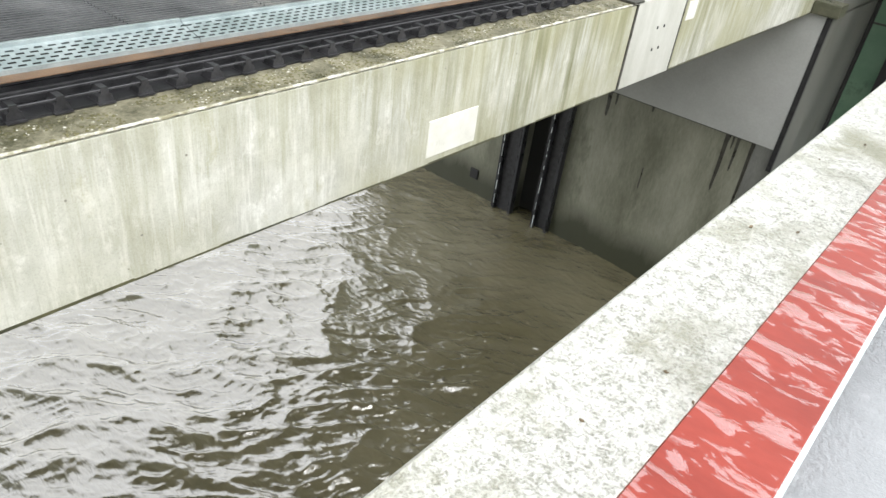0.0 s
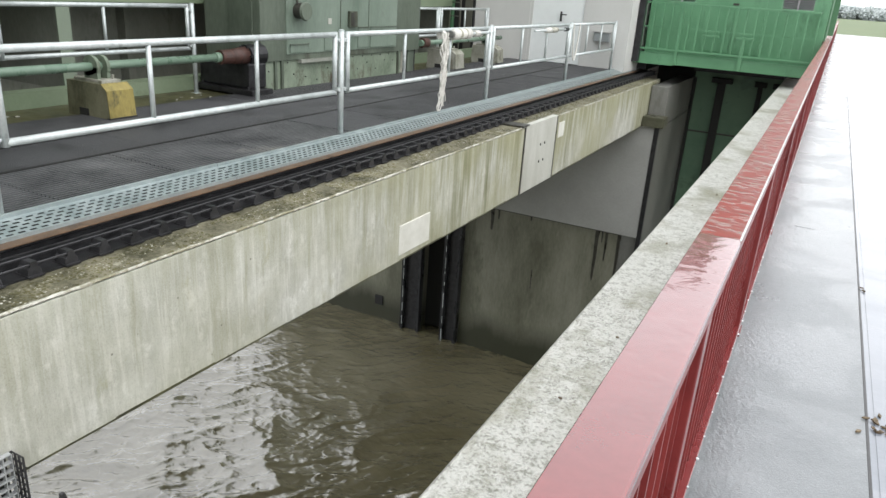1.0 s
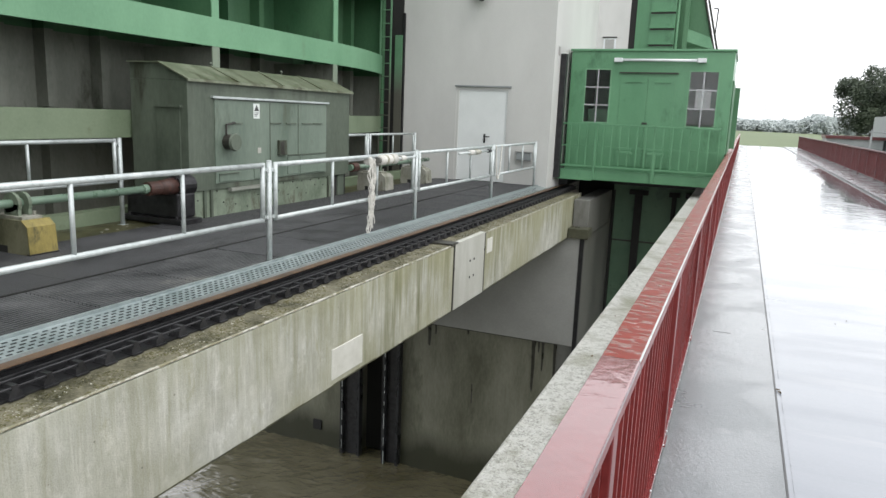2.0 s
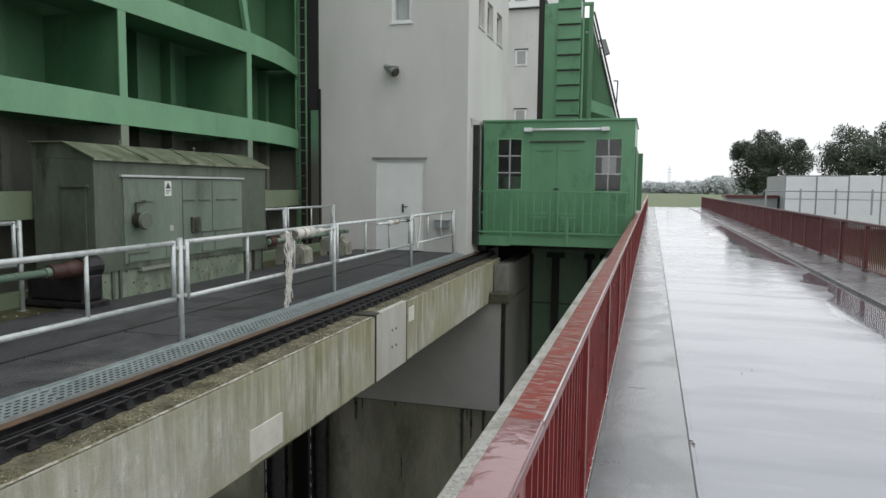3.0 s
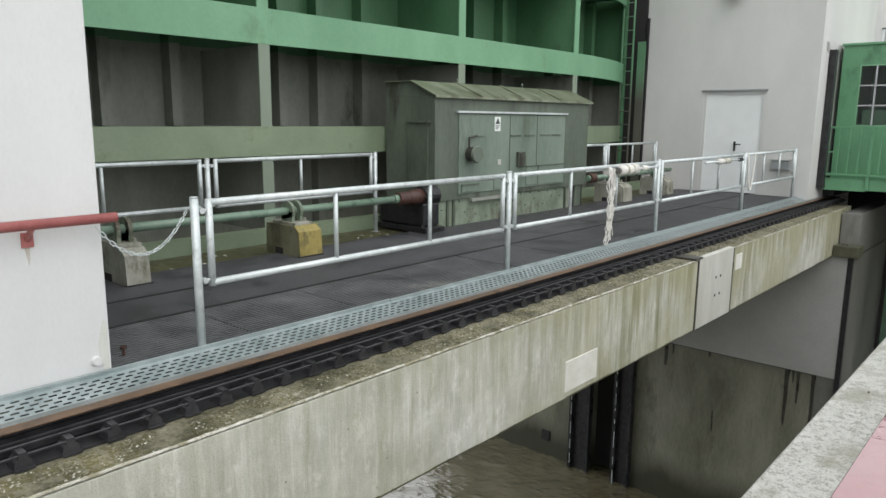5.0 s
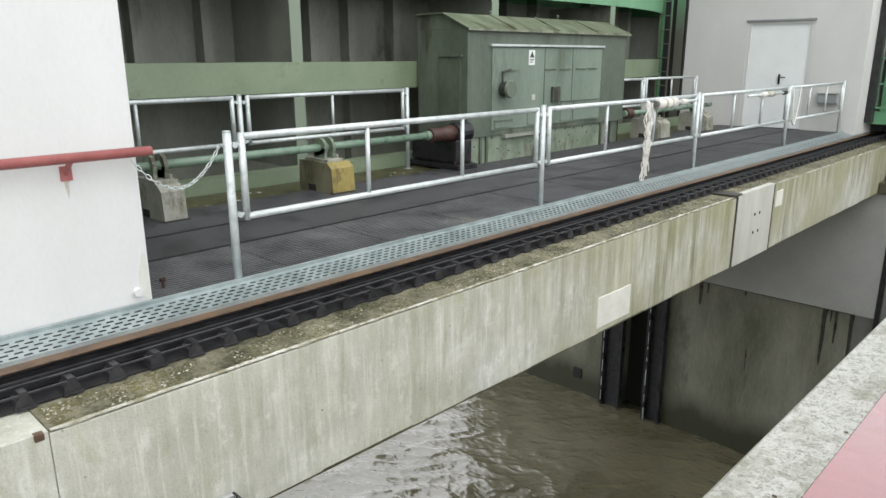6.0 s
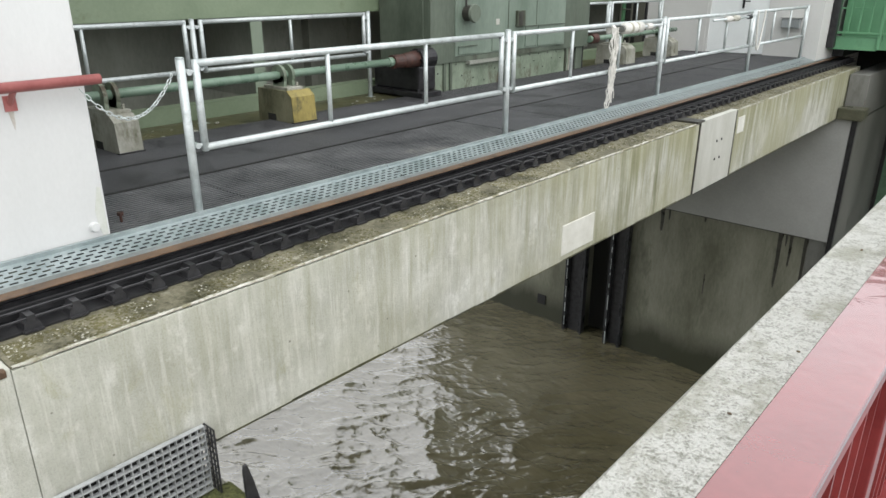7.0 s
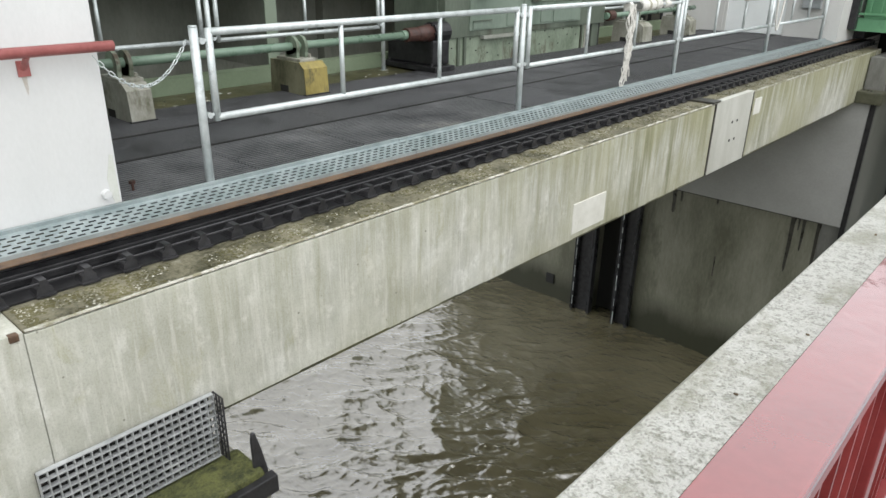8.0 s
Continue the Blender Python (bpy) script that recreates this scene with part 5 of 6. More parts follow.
def life_line():
    r = thing("rope_reel", "white wrapped roll with hanging rope tied to the railing", "rope", (-4.14, 8.1, 1.0))
    part("roll", Tb((-4.10, 7.80, 1.035), (-4.10, 8.24, 1.035), 0.064, 14), "rope", r, "white wrapped roll", smooth=True)
    for ya, yb in ((7.92, 7.97), (8.08, 8.12)):
        part("sleeve", Tb((-4.10, ya, 1.035), (-4.10, yb, 1.035), 0.0655, 14), "edge", r, "stained band round the roll")
    part("roll_end", Tb((-4.10, 7.755, 1.035), (-4.10, 7.799, 1.035), 0.040, 14), "pier_side", r, "grey roll end")
    part("rod", Tb((-4.10, 8.24, 1.035), (-4.10, 8.80, 1.035), 0.018, 10), "galv", r)
    part("end_wrap", Tb((-4.10, 8.40, 1.035), (-4.10, 8.52, 1.035), 0.035, 12), "rope", r)
    rng = random.Random(9)
    for k in range(16):
        bm = bmesh.new()
        swing, fan, loop = rng.uniform(-1, 1), rng.uniform(-0.13, 0.16), rng.uniform(0.4, 1.0)
        pts = []
        for j in range(19):
            z = 1.06 - 0.05 * j
            bulge = 0.075 * math.exp(-((z - 0.89) / 0.09) ** 2) * loop + 0.02 * math.exp(-((z - 0.56) / 0.3) ** 2)
            spread = fan * max(0.0, (0.56 - z) / 0.4) ** 1.3
            pts.append(Vector((-4.075 + 0.02 * swing * math.sin(1.3 * j + k), 7.58 + 0.05 * swing + swing * bulge + spread + 0.012 * math.sin(1.9 * j + 2 * k), z)))
        pts = pts[: 17 + k % 3]
        cord(bm, pts, 0.0062, 6)
        part("strand", bm, "rope", r)
    part("lashing", Tb((-4.14, 7.57, 1.035), (-4.14, 7.63, 1.035), 0.052, 12), "rope", r, "rope turns round the top tube")
    s = thing("rope_reel", "thin rod with two wrapped rolls lashed under the railing", "rope", (-4.14, 11.3, 1.0))
    part("rod", Tb((-4.10, 10.5, 1.02), (-4.10, 11.95, 1.02), 0.018, 10), "galv", s, smooth=True)
    part("roll", Tb((-4.10, 10.98, 1.02), (-4.10, 11.18, 1.02), 0.042, 12), "rope", s, smooth=True)
    part("roll", Tb((-4.10, 11.26, 1.02), (-4.10, 11.46, 1.02), 0.042, 12), "edge", s, "stained wrapping", smooth=True)
    part("rod_end", Tb((-4.10, 11.90, 1.02), (-4.10, 12.02, 1.02), 0.034, 12), "cleat", s, "dark rod end")


life_line()


# ------------------------------------------------------------ green operator cabin
def cabin():
    c = thing("crane_cabin", "bright green steel operator cabin with barred windows and front gallery", "cabin", (-2.0, 17.8, 0.3))
    x0, x1, y0, y1, z0, z1 = -3.82, -0.30, 16.7, 19.4, 0.40, 3.18
    wins = [(-3.47, -2.89, 1.58, 2.78), (-1.18, -0.58, 1.56, 2.76)]
    bm = bmesh.new()
    wall_with_holes(bm, x0, x1, z0, z1, wins, lambda b, u, v, z, w: box(b, u, v, y0, y0 + 0.06, z, w))
    part("front_wall", bm, "cabin", c)
    for a in (x0, x1 - 0.06):
        part("side_wall", B(a, a + 0.06, y0 + 0.061, y1, z0, z1), "cabin", c)
    part("back_wall", B(x0 + 0.061, x1 - 0.061, y1 - 0.06, y1, z0, z1), "cabin", c)
    # Black upright stands in for the shaded gap beside the tower.
    part("side_shade_strip", B(-3.905, -3.775, 15.97, 16.13, 0.30, 3.06, bevel=0.008), "black", c, "dark strip painting the shaded gap between cabin and tower")
    part("roof", B(x0 - 0.03, x1 + 0.03, y0 - 0.04, y1 + 0.04, z1, z1 + 0.05, bevel=0.01), "cabin", c)
    part("floor", B(x0, x1, y0, y1, 0.33, 0.40), "black", c)
    for a, b, z, w in wins:
        win = part("window", B(a, b, y0 + 0.02, y0 + 0.028, z, w), "glass", c, "dark cabin window pane")
        win.visible_shadow = False
        for u in (a, (a + b) / 2, b):
            bar = new("glazing_bar", mesh_of("glazing_bar", B(u - 0.013, u + 0.013, y0 - 0.008, y0 + 0.05, z, w), "gate" if u in (a, b) else "grate_bar"))
            under(bar, win)
        for k in range(4):
            v = z + (w - z) * k / 3
            bar = new("glazing_bar", mesh_of("glazing_bar", B(a, b, y0 - 0.006, y0 + 0.048, v - 0.013, v + 0.013), "gate" if k in (0, 3) else "grate_bar"))
            under(bar, win)
    # double door with drip lips and hinges
    part("door_panel", B(-2.66, -2.07, y0 - 0.012, y0 + 0.002, 0.62, 2.62, bevel=0.003), "cabin", c)
    part("door_panel", B(-2.05, -1.46, y0 - 0.012, y0 + 0.002, 0.62, 2.62, bevel=0.003), "cabin", c)
    part("rain_lip", B(-2.70, -1.42, y0 - 0.05, y0, 2.70, 2.725), "stain", c)
    for u in (-2.36, -1.72):
        part("vent_lip", B(u - 0.17, u + 0.17, y0 - 0.035, y0, 2.50, 2.53), "cabin", c)
    part("lock", B(-2.12, -2.0, y0 - 0.03, y0 - 0.01, 1.58, 1.62), "stain", c)
    part("tube_lamp", Tb((-2.72, y0 - 0.07, 2.985), (-0.96, y0 - 0.07, 2.985), 0.03, 12), "lamp_white", c, "long white tube lamp", smooth=True)
    for u in (-2.74, -0.96):
        part("lamp_end", B(u - 0.09, u + 0.09, y0 - 0.12, y0, 2.94, 3.03, bevel=0.01), "lamp_white", c)
    # gallery with sheet fence
    g0 = 16.2
    part("gallery_floor", B(-3.92, -0.42, g0, y0 - 0.002, 0.33, 0.37), "cabin", c)
    part("gallery_fascia", B(-3.92, -0.42, g0 - 0.03, g0, 0.29, 0.52, bevel=0.006), "cabin", c)
    part("gallery_rail", B(-3.92, -0.42, g0 - 0.05, g0 - 0.005, 0.56, 0.61), "cabin", c)
    part("gallery_top", B(-3.92, -0.42, g0 - 0.035, g0 + 0.01, 1.515, 1.555, bevel=0.005), "cabin", c)
    part("gallery_mid_rail", B(-3.92, -0.42, g0 - 0.012, g0, 1.03, 1.06), "cabin", c)
    for x in (-3.905, -0.435):
        part("gallery_side_rail", B(x - 0.015, x + 0.015, g0 + 0.011, y0 - 0.003, 1.52, 1.55), "cabin", c)
        for k in range(3):
            part("gallery_side_bar", B(x - 0.012, x + 0.012, g0 + 0.09 + 0.15 * k, g0 + 0.114 + 0.15 * k, 0.371, 1.519), "cabin", c)
    part("gallery_skirt", B(-3.92, -3.05, g0 - 0.055, g0 - 0.032, 0.27, 0.50), "cabin", c)
    part("gallery_shelf", B(-3.93, -0.41, g0 - 0.10, g0 - 0.051, 0.575, 0.60), "cabin", c)
    slat = mesh_of("gallery_bar", B(-0.016, 0.016, -0.012, 0.012, 0.611, 1.514, bevel=0.003), "cabin")
    x = -3.80
    while x < -0.5:
        ob = new("gallery_bar", slat)
        ob.location = (x, g0 - 0.022, 0)
        under(ob, c)
        x += 0.186
    for u in (-3.86, -3.02, -1.72):
        part("gallery_post", B(u - 0.03, u + 0.03, g0 - 0.09, g0 - 0.04, 0.30, 0.98 if u > -3 else 1.53), "cabin", c)
    for u in (-2.38, -1.70):
        part("bracket", B(u - 0.17, u + 0.17, g0 - 0.09, g0 - 0.03, 0.93, 0.97), "cabin", c)
        part("bracket", B(u - 0.15, u + 0.15, g0 - 0.07, g0 - 0.03, 1.02, 1.05), "cabin", c)
    part("side_shield", B(-0.30, -0.27, 17.1, 19.6, 1.0, 2.6), "skin", c)
    part("rear_shield", B(-0.30, -0.15, 19.42, 19.50, 1.05, 2.56, bevel=0.01), "skin", c, "dark green shield behind the cabin")
    part("wheel_box", B(-3.98, -3.70, 16.6, 18.6, 0.09, 0.33, bevel=0.02), "black", c)
    # things inside, seen dimly through the panes
    part("control_desk", B(-3.5, -2.7, 17.4, 17.9, 0.4, 1.9, bevel=0.03), "gate", c, "pale green control cabinet inside")
    part("paper_sheet", B(-1.05, -0.72, 17.1, 17.11, 1.95, 2.4), "sign", c, "white paper behind the pane")


cabin()


# ------------------------------------------------------------ machinery behind the cabin
def hoist_frame():
    h = thing("hoist_frame", "green steel hoist mast with ribbed cover behind the cabin", "hoist", (-2.4, 22.4, 0))
    part("mast", B(-3.22, -2.815, 22.0, 23.2, -1.0, 7.22), "cabin", h)
    part("mast_edge", B(-3.40, -3.222, 22.02, 23.0, -1.0, 7.42), "painted_dark", h)
    part("ribbed_cover", B(-2.81, -2.11, 21.95, 22.6, -1.0, 7.34), "cabin", h, "bright green cover plate")
    part("cover_cap", B(-2.83, -2.07, 21.90, 22.65, 7.341, 7.40, bevel=0.01), "stain", h)
    for k in range(9):
        z = 7.02 - 0.452 * k
        part("cover_rib", B(-2.815, -2.10, 21.86, 21.948, z, z + 0.035), "cabin", h)
        # Dark strip below each rib paints the shadow it casts.
        part("rib_shadow", B(-2.80, -2.115, 21.935, 21.9485, z - 0.045, z - 0.001), "stain", h)
    part("guide_tube", Tb((-2.045, 22.0, 3.0), (-2.045, 22.0, 7.2), 0.03, 10), "gate", h)
    part("guide_post", B(-1.88, -1.755, 21.98, 22.1, 3.0, 7.1, bevel=0.008), "skin", h)
    part("guide_arm", B(-2.08, -1.752, 21.97, 22.11, 7.101, 7.19, bevel=0.008), "cabin", h)
    bm = prism(bmesh.new(), [(-2.10, 3.0), (-0.80, 3.0), (-1.70, 6.2), (-1.86, 6.85), (-2.10, 6.85)], "y", 22.5, 22.6)
    part("brace_plate", bm, "skin", h)
    for dx in (0.0, 0.09):
        part("brace_tube", Tb((-1.86 + dx, 22.45, 7.0), (-0.94 + dx, 22.45, 3.45), 0.032, 8), "stain", h)
    part("tie_tube", Tb((-2.0, 22.2, 6.34), (-1.74, 22.2, 6.34), 0.03, 8), "galv", h)
    bm = prism(bmesh.new(), [(-1.754, 4.30), (-1.13, 4.06), (-1.0, 3.71), (-1.754, 3.95)], "y", 22.02, 22.08)
    part("pale_panel", bm, "gate", h, "pale green slanted panel")
    bm = Tb((-1.13, 22.3, 4.88), (-1.0, 22.3, 4.88), 0.02, 8)
    tube(bm, (-1.0, 22.3, 4.88), (-1.02, 22.3, 4.2), 0.02, 8)
    part("ladder_hoop", bm, "stain", h)
    part("base", B(-3.4, -0.5, 21.8, 24.5, -0.9, 3.0), "skin", h)


hoist_frame()
bm = B(-2.94, -0.9, 18.80, 18.95, -9, 0.02)
pit = solo("pit_gate", bm, "pit", "green steel gate at the back of the pit", "gate", "structure")
for x, w in ((-2.28, 0.09), (-1.40, 0.05), (-1.0, 0.05)):
    ob = new("rib", mesh_of("rib", B(x - w, x + w, 18.62, 18.80, -9, -0.22, bevel=0.01), "painted_dark"))
    under(ob, pit)
    under(new("rib_head", mesh_of("rib_head", B(x - 2.6 * w, x + 2.6 * w, 18.60, 18.79, -0.216, -0.10, bevel=0.01), "painted_dark")), pit)
under(new("seam", mesh_of("seam", B(-2.93, -0.92, 18.788, 18.802, -1.48, -1.44), "stain")), pit)
# Added black sheet: hides the sky and paints the dark under the cabin.
solo("pit_dark_fill", B(-3.9, -0.35, 18.96, 19.06, -0.5, 0.32), "painted_dark", "added black sheet that shuts out sky under the cabin", "shutter", "structure")
solo("pit_beam", B(-2.94, -0.92, 18.45, 18.70, 0.03, 0.28), "black", "black cross beam above the pit gate", "beam", "structure")


# second tower
def far_tower():
    t = thing("tower", "grey tower with white glazed control room on top", "tower", (-5.7, 35.5, 0))
    part("wall", B(-7.6, -3.9, 33.5, 38, -8, 10.0), "plaster", t)
    part("cornice", B(-7.8, -3.75, 33.3, 38.2, 10.0, 10.25), "white_paint", t)
    # Thin dark strip on the wall right under the cornice.
    part("cornice_dark_strip", B(-7.75, -3.8, 33.42, 33.499, 9.94, 9.999), "stain", t)
    part("control_room", B(-7.4, -3.8, 33.8, 38, 10.25, 12.2), "white_paint", t, "white control room")
    for x in (-7.25, -6.43, -5.44, -4.68):
        w = part("window", B(x, x + 0.59, 33.74, 33.81, 10.42, 11.8), "pier_light", t, "large pale control room window")
        pane = new("pane", mesh_of("pane", B(x + 0.05, x + 0.54, 33.725, 33.738, 10.47, 11.75), "glass"))
        under(pane, w)
    part("roof", B(-8, -3.35, 33.2, 41, 12.2, 12.4), "shed_grey", t)
    part("roof_edge", B(-8, -3.25, 33.2, 41, 12.401, 12.5), "red_old", t)
    for z0, z1 in ((7.35, 8.08), (4.66, 5.32)):
        w = part("small_window", B(-6.29, -5.73, 33.46, 33.51, z0, z1), "lamp_white", t, "small white window")
        under(new("pane", mesh_of("pane", B(-6.21, -5.81, 33.44, 33.459, z0 + 0.09, z1 - 0.06), "pier_light")), w)
        under(new("lintel", mesh_of("lintel", B(-6.33, -5.69, 33.43, 33.50, z1 + 0.001, z1 + 0.05), "stain")), w)


far_tower()
fl = thing("flood_lamp", "flood lamp on a bracket above the hoist", "lamp", (-1.2, 24.0, 6.2))
part("housing", prism(bmesh.new(), [(-1.72, 6.44), (-1.50, 6.46), (-1.36, 6.02), (-1.50, 5.97)], "y", 23.85, 24.15), "shed_grey", fl)
part("bracket", Tb((-1.9, 24.0, 6.2), (-1.55, 24.0, 6.2), 0.03, 8), "shed_grey", fl)


# ------------------------------------------------------------ grating and ledge at the near pier
def near_grate():
    g = thing("steel_grating", "upright galvanised mesh grating fixed to the pier", "grating", (-3.28, 1.2, -1.2))
    bm = bmesh.new()
    y0, y1, z0, z1 = 0.72, 1.655, -1.22, -0.79
    n, m = 22, 9
    for k in range(n + 1):
        y = y0 + (y1 - y0) * k / n
        box(bm, -3.30, -3.272, y - 0.0028, y + 0.0028, z0, z1)
    for k in range(m + 1):
        z = z0 + (z1 - z0) * k / m
        box(bm, -3.300, -3.270, y0, y1, z - 0.003, z + 0.003)
    part("mesh", bm, "grate_bar", g)
    # Near-black sheet behind the mesh paints its holes as shaded.
    part("shade_back", B(-3.328, -3.312, y0, y1 - 0.01, z0, z1 - 0.02), "painted_dark", g)
    bm = bmesh.new()
    for k in range(11):
        z = z0 + (z1 - z0) * k / 10
        box(bm, -3.30, -3.20, y1 + 0.012, y1 + 0.018, z - 0.003, z + 0.003)
    for k in range(4):
        x = -3.30 + 0.10 * k / 3
        box(bm, x - 0.002, x + 0.002, y1 + 0.008, y1 + 0.02, z0, z1)
    part("side_mesh", bm, "cleat", g)
    l = thing("mossy_block", "concrete block with wet moss and a rusted steel edge", "concrete block", (-3.2, 1.3, -3))
    part("body", B(-3.6, -3.00, 0.2, 1.80, -4, -1.32), "pedestal", l)
    bm = B(-3.3, -3.0, 0.2, 1.78, -1.318, -1.24, bevel=0.03)
    part("moss", bm, "green_moss", l, "wet green moss")
    part("steel_edge", B(-3.02, -2.95, 0.2, 1.83, -1.40, -1.28, bevel=0.01), "black", l)
    bm = bmesh.new()
    prism(bm, [(1.76, -4), (1.735, -1.05), (1.742, -1.0), (1.765, -1.0), (1.80, -1.14), (1.83, -1.30), (1.83, -4)], "x", -3.07, -3.05)
    bmesh.ops.bevel(bm, geom=bm.edges[:], offset=0.005, segments=1, affect="EDGES")
    part("steel_post", bm, "cleat", l, "bent rusty steel plate")


near_grate()
stub = solo("anchor_block", B(-3.37, -3.328, 0.755, 0.80, -0.105, -0.068, bevel=0.008), "rust", "rusty anchor block at the beam end", "block", "structure")


# ------------------------------------------------------------ beyond the bridge: shed, fence, trees
def white_shed():
    s = thing("shed", "long low white clad shed behind the railing", "shed", (16, 70, -0.25))
    part("wall", B(11.0, 40, 66.0, 76, -1.6, 2.9), "shed_grey", s)
    x = 11.05
    rng = random.Random(3)
    while x < 39:
        part("panel", B(x, x + 2.3, 65.93, 66.0, 0.9, 2.78 + rng.choice((0, 0.12)), bevel=0.02), "shed", s)
        part("panel", B(x, x + 2.3, 65.94, 66.0, -1.5, 0.85, bevel=0.02), "shed", s)
        x += 2.42
    part("low_roof", B(6.5, 10.9, 68, 72, 0.9, 1.15), "red_old", s)
    part("low_wall", B(6.6, 10.8, 68.2, 71.8, -0.3, 0.9), "shed_grey", s)


white_shed()


def bank_fence():
    f = thing("fence", "grey tubular fence in front of the shed", "fence", (14, 58, -0.25))
    for k in range(7):
        x = 9.2 + 2.6 * k
        part("post", B(x - 0.06, x + 0.06, 63.6, 63.75, -0.3, 1.75), "shed_grey", f)
    part("rail", Tb((9.0, 63.67, 1.55), (26, 63.67, 1.55), 0.05, 8), "shed_grey", f)


bank_fence()


def tree(x, y, base, height, radius, seed, material, leaves, leaf):
    rng = random.Random(seed)
    t = thing("tree", "dark broadleaf tree with a dense uneven crown" if material == "leaf" else "distant tree on the river bank with haze painted into its leaves", "tree", (x, y, base), "trees beyond the bridge")
    bm = bmesh.new()
    tube(bm, (x, y, base), (x + 0.1, y, base + height * 0.45), height * 0.035, 10, r2=height * 0.02)
    for k in range(9):
        a = rng.uniform(0, 6.28)
        z = base + height * rng.uniform(0.25, 0.5)
        tube(bm, (x, y, z), (x + math.cos(a) * radius * 0.7, y + math.sin(a) * radius * 0.7, z + height * rng.uniform(0.1, 0.35)), height * 0.012, 6, r2=height * 0.003)
    part("trunk", bm, "bark", t)
    lobes = []
    for k in range(46):
        a, r = rng.uniform(0, 6.28), radius * math.sqrt(rng.random()) * 0.84
        h = base + height * (0.22 + (0.72 - 0.25 * (r / radius) ** 2) * rng.random())
        lobes.append((x + r * math.cos(a), y + r * math.sin(a), h * 1.0, radius * rng.uniform(0.15, 0.28) * (1.15 - 0.45 * abs((h - base) / height - 0.55))))
    verts, faces = [], []
    for k in range(leaves):
        lx, ly, lz, lr = rng.choice(lobes)
        d = Vector((rng.gauss(0, 1), rng.gauss(0, 1), rng.gauss(0, 1))).normalized() * lr * rng.uniform(0.45, 1.08)
        c = Vector((lx, ly, lz)) + d
        u = Vector((rng.gauss(0, 1), rng.gauss(0, 1), rng.gauss(0, 1))).normalized() * leaf
        v = u.orthogonal().normalized() * leaf * rng.uniform(0.5, 0.9)
        i = len(verts)
        verts += [c - u, c + v * 0.8, c + u, c - v * 0.8]
        faces.append((i, i + 1, i + 2, i + 3))
    me = bpy.data.meshes.new("crown")
    me.from_pydata([tuple(v) for v in verts], [], faces)
    me.materials.append(M[material])
    under(new("crown", me), t)
    return t


tree(15.5, 108, -0.25, 10.0, 6.0, 11, "leaf", 22000, 0.17)
tree(27.0, 106, -0.25, 11.2, 6.6, 12, "leaf", 17000, 0.18)
tree(36.5, 110, -0.25, 12.4, 5.4, 13, "leaf", 17000, 0.18)
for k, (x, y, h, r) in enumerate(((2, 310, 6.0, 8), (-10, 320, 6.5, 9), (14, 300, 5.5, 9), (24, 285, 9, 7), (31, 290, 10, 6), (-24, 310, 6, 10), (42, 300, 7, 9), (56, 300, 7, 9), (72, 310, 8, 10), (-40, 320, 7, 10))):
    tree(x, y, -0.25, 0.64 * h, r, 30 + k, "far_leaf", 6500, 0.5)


def far_landmarks():
    # The pale cladding colour also puts distance haze on block and pylon.
    b = thing("apartment_block", "pale distant apartment block above the river bank", "building", (27.3, 325, -0.25))
    part("wall", B(25.3, 29.4, 324, 330, -0.25, 7.2), "shed", b)
    part("roof", B(25.1, 29.6, 323.8, 330.2, 7.2, 7.5), "shed_grey", b)
    for k in range(3):
        for j in range(4):
            part("window", B(25.8 + 0.9 * j, 26.3 + 0.9 * j, 323.93, 324.0, 1.6 + 1.8 * k, 2.7 + 1.8 * k), "shed_grey", b)
    m = thing("pylon", "thin pale lattice pylon on the horizon", "pylon", (7.2, 320, -0.25))
    for sx, sy in ((-1, -1), (1, -1), (1, 1), (-1, 1)):
        part("leg", Tb((7.2 + 0.7 * sx, 320 + 0.7 * sy, -0.25), (7.2 + 0.15 * sx, 320 + 0.15 * sy, 10.8), 0.09, 6), "shed", m)
    for z, w in ((8.6, 1.3), (10.0, 0.9)):
        part("cross_arm", B(7.2 - w, 7.2 + w, 319.9, 320.1, z, z + 0.14), "shed", m)
    part("tip", Tb((7.2, 320, 10.8), (7.2, 320, 12.2), 0.1, 6, r2=0.03), "shed", m)


far_landmarks()


# ------------------------------------------------------------ small growth and litter
def scatter(name, label, category, material, spots, build, kind="stuff"):
    bm = bmesh.new()
    for p in spots:
        build(bm, *p)
    solo(name, bm, material, label, category, kind)


rng = random.Random(21)


def crumbs(name, label, category, material, count, lo, hi, x0, x1, flat):
    """Joined low lumps, each a squashed six-sided pebble."""
    verts, faces = [], []
    for k in range(count):
        x, y, r = rng.uniform(x0, x1), 0.85 + 15 * rng.random() ** 1.6, rng.uniform(lo, hi)
        if noise.noise(Vector((x * 6, y * 3.2, 0))) < -0.25:
            continue
        i, a0, h = len(verts), rng.uniform(0, 6.28), r * rng.uniform(*flat)
        for j in range(6):
            a, q = a0 + j * 1.047, r * rng.uniform(0.75, 1.3)
            verts.append((x + math.cos(a) * q, y + math.sin(a) * q, -0.063))
        for j in range(6):
            a, q = a0 + j * 1.047 + 0.3, r * rng.uniform(0.35, 0.6)
            verts.append((x + math.cos(a) * q, y + math.sin(a) * q, -0.062 + h))
        faces.append([i + 6 + j for j in range(6)])
        faces += [(i + j, i + (j + 1) % 6, i + 6 + (j + 1) % 6, i + 6 + j) for j in range(6)]
    me = bpy.data.meshes.new(name)
    me.from_pydata(verts, [], faces)
    me.materials.append(M[material])
    tagged(new(name, me), label, category, kind="stuff")


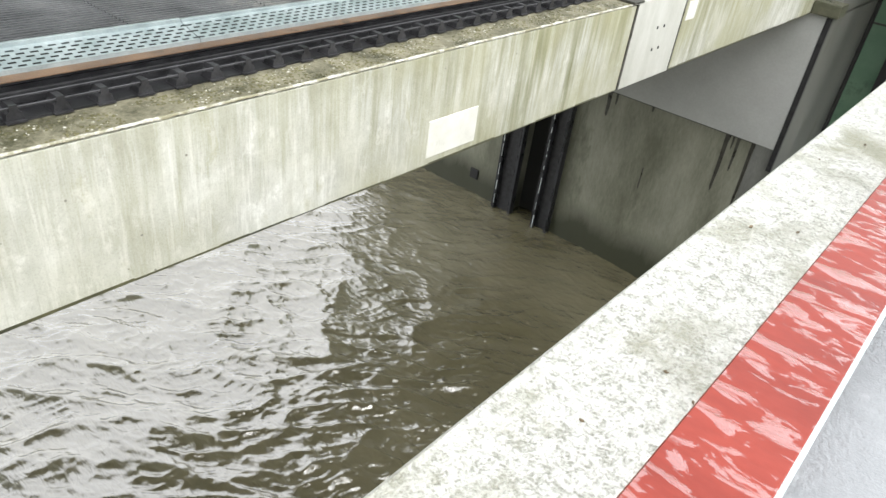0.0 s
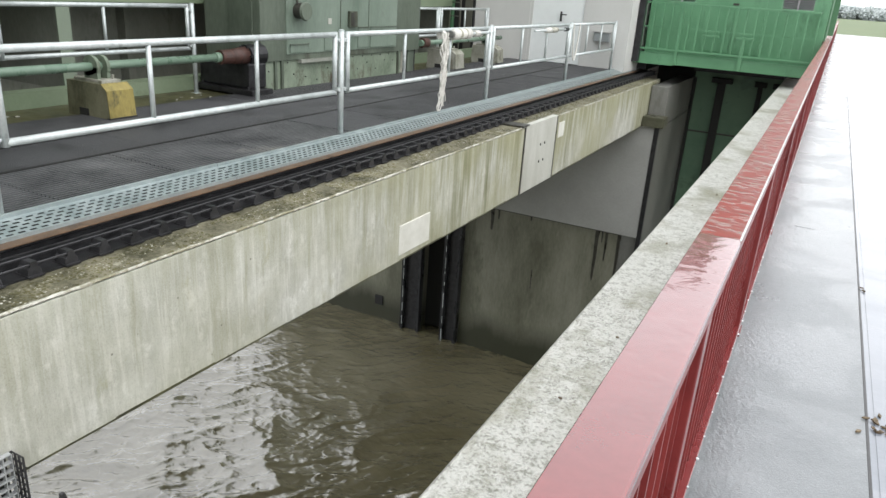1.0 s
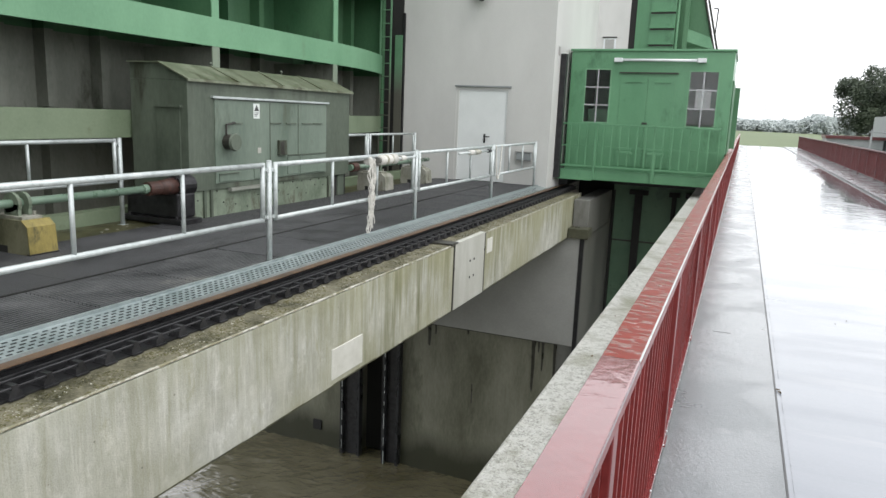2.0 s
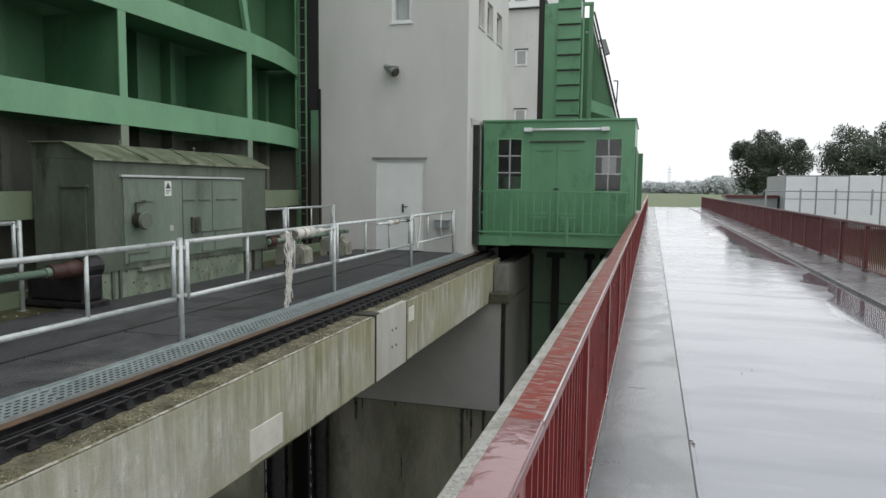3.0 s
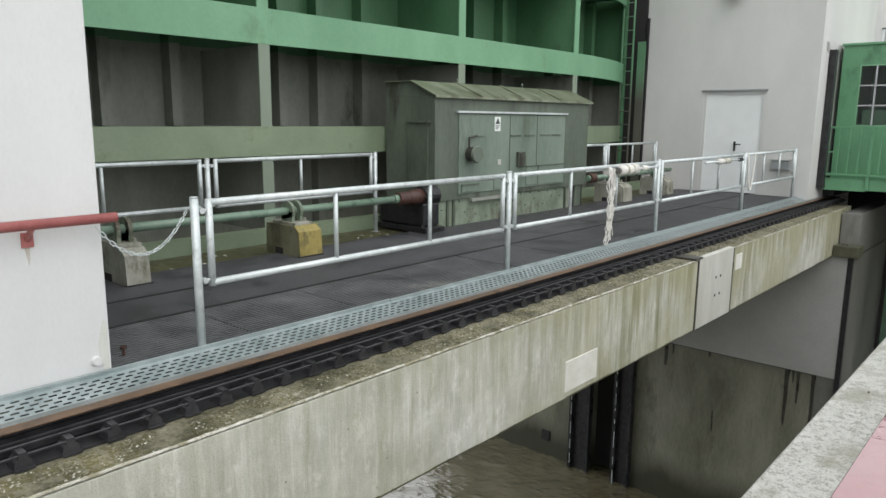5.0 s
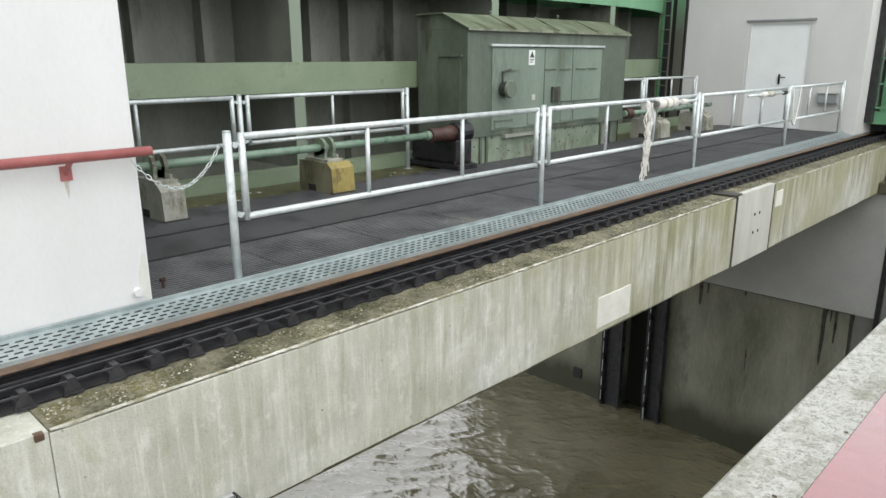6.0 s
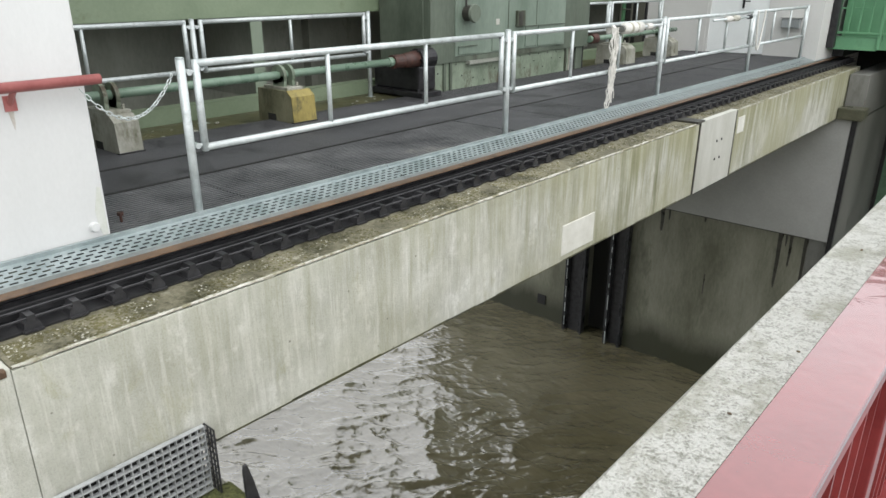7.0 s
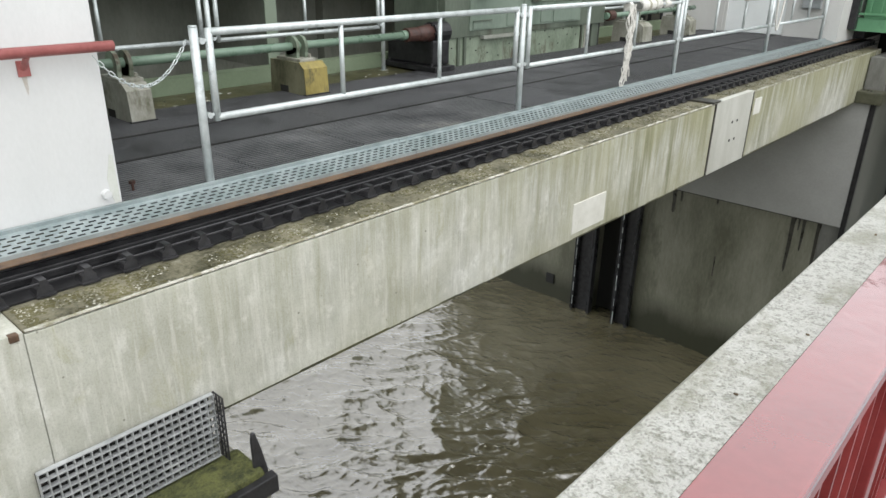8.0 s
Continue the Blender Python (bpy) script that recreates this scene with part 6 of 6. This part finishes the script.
crumbs("moss_growth", "low brown-green moss cushions on the beam top", "moss", "moss", 5200, 0.004, 0.012, -3.58, -3.35, (0.2, 0.5))
crumbs("loose_grit", "pale grit and lichen crumbs on the beam top", "grit", "edge", 1700, 0.003, 0.010, -3.59, -3.34, (0.12, 0.3))


def dead_leaf(bm, x, y, z, r):
    a = rng.uniform(0, 6.28)
    pts = [(math.cos(a + t) * r * k, math.sin(a + t) * r * k) for t, k in ((0, 1), (0.6, 0.55), (1.6, 0.4), (3.1, 0.9), (4.6, 0.4), (5.6, 0.5))]
    lo = [bm.verts.new((x + u, y + v, z + 0.003)) for u, v in pts]
    hi = [bm.verts.new((x + u, y + v, z + 0.006 + rng.uniform(0, 0.006))) for u, v in pts]
    bm.faces.new(hi)
    for i in range(6):
        bm.faces.new((lo[i], lo[(i + 1) % 6], hi[(i + 1) % 6], hi[i]))


scatter("leaf_litter", "a few wet brown leaves stuck on the deck joint", "leaves", "litter",
        [(0.43 + rng.gauss(0, 0.035), 3.02 + rng.gauss(0, 0.04), 0.002, rng.uniform(0.008, 0.018)) for k in range(18)]
        + [(0.41 + rng.gauss(0, 0.012), 4.71 + rng.gauss(0, 0.03), 0.002, rng.uniform(0.01, 0.02)) for k in range(3)]
        + [(rng.uniform(0.4, 1.4), rng.uniform(2.5, 9), 0.002, rng.uniform(0.004, 0.007)) for k in range(4)]
        + [(rng.uniform(-0.85, -0.3), rng.uniform(0.5, 9), 0.053, rng.uniform(0.006, 0.014)) for k in range(20)], dead_leaf)


rng = random.Random(52)


def ledge_stone(bm, x, y, z, r):
    bmesh.ops.create_icosphere(bm, subdivisions=1, radius=r, matrix=Matrix.Translation((x, y, z + 0.3 * r)) @ Matrix.Diagonal((rng.uniform(0.7, 1.4), rng.uniform(0.8, 1.7), 0.45, 1)))


scatter("loose_stones", "a few pale stones and crumbs on the mossy ledge", "stones", "pedestal",
        [(rng.uniform(-7.0, -6.66), rng.uniform(3.2, 6.6), 0.11, rng.uniform(0.008, 0.024)) for k in range(18)], ledge_stone)

# water beads along the bottom flange of the near railing
bm_beads = bmesh.new()
rng = random.Random(31)
for k in range(80):
    y = 0.8 + 0.16 * k + rng.uniform(-0.02, 0.02)
    bmesh.ops.create_icosphere(bm_beads, subdivisions=1, radius=rng.uniform(0.003, 0.0055), matrix=Matrix.Translation((-0.168 + rng.uniform(-0.004, 0.002), y, 0.097)) @ Matrix.Diagonal((1, 1.3, 0.8, 1)))
solo("rail_beads", bm_beads, "lamp_white", "pale water beads along the bottom rail", "water beads", "stuff")
for y, x in ((5.94, 0.04), (7.9, 0.14), (9.25, 0.16), (11.6, 0.16), (14.5, 0.16)):
    cover = thing("footway_cover", "small steel cover plate let into the wet footway", "cover plate", (x, y, 0.002), "covers in the footway")
    part("frame", B(x - 0.07, x + 0.07, y - 0.06, y + 0.06, -0.02, 0.0024), "walk", cover)
    part("lid", B(x - 0.066, x + 0.066, y - 0.055, y + 0.055, -0.01, 0.0034), "walk", cover)
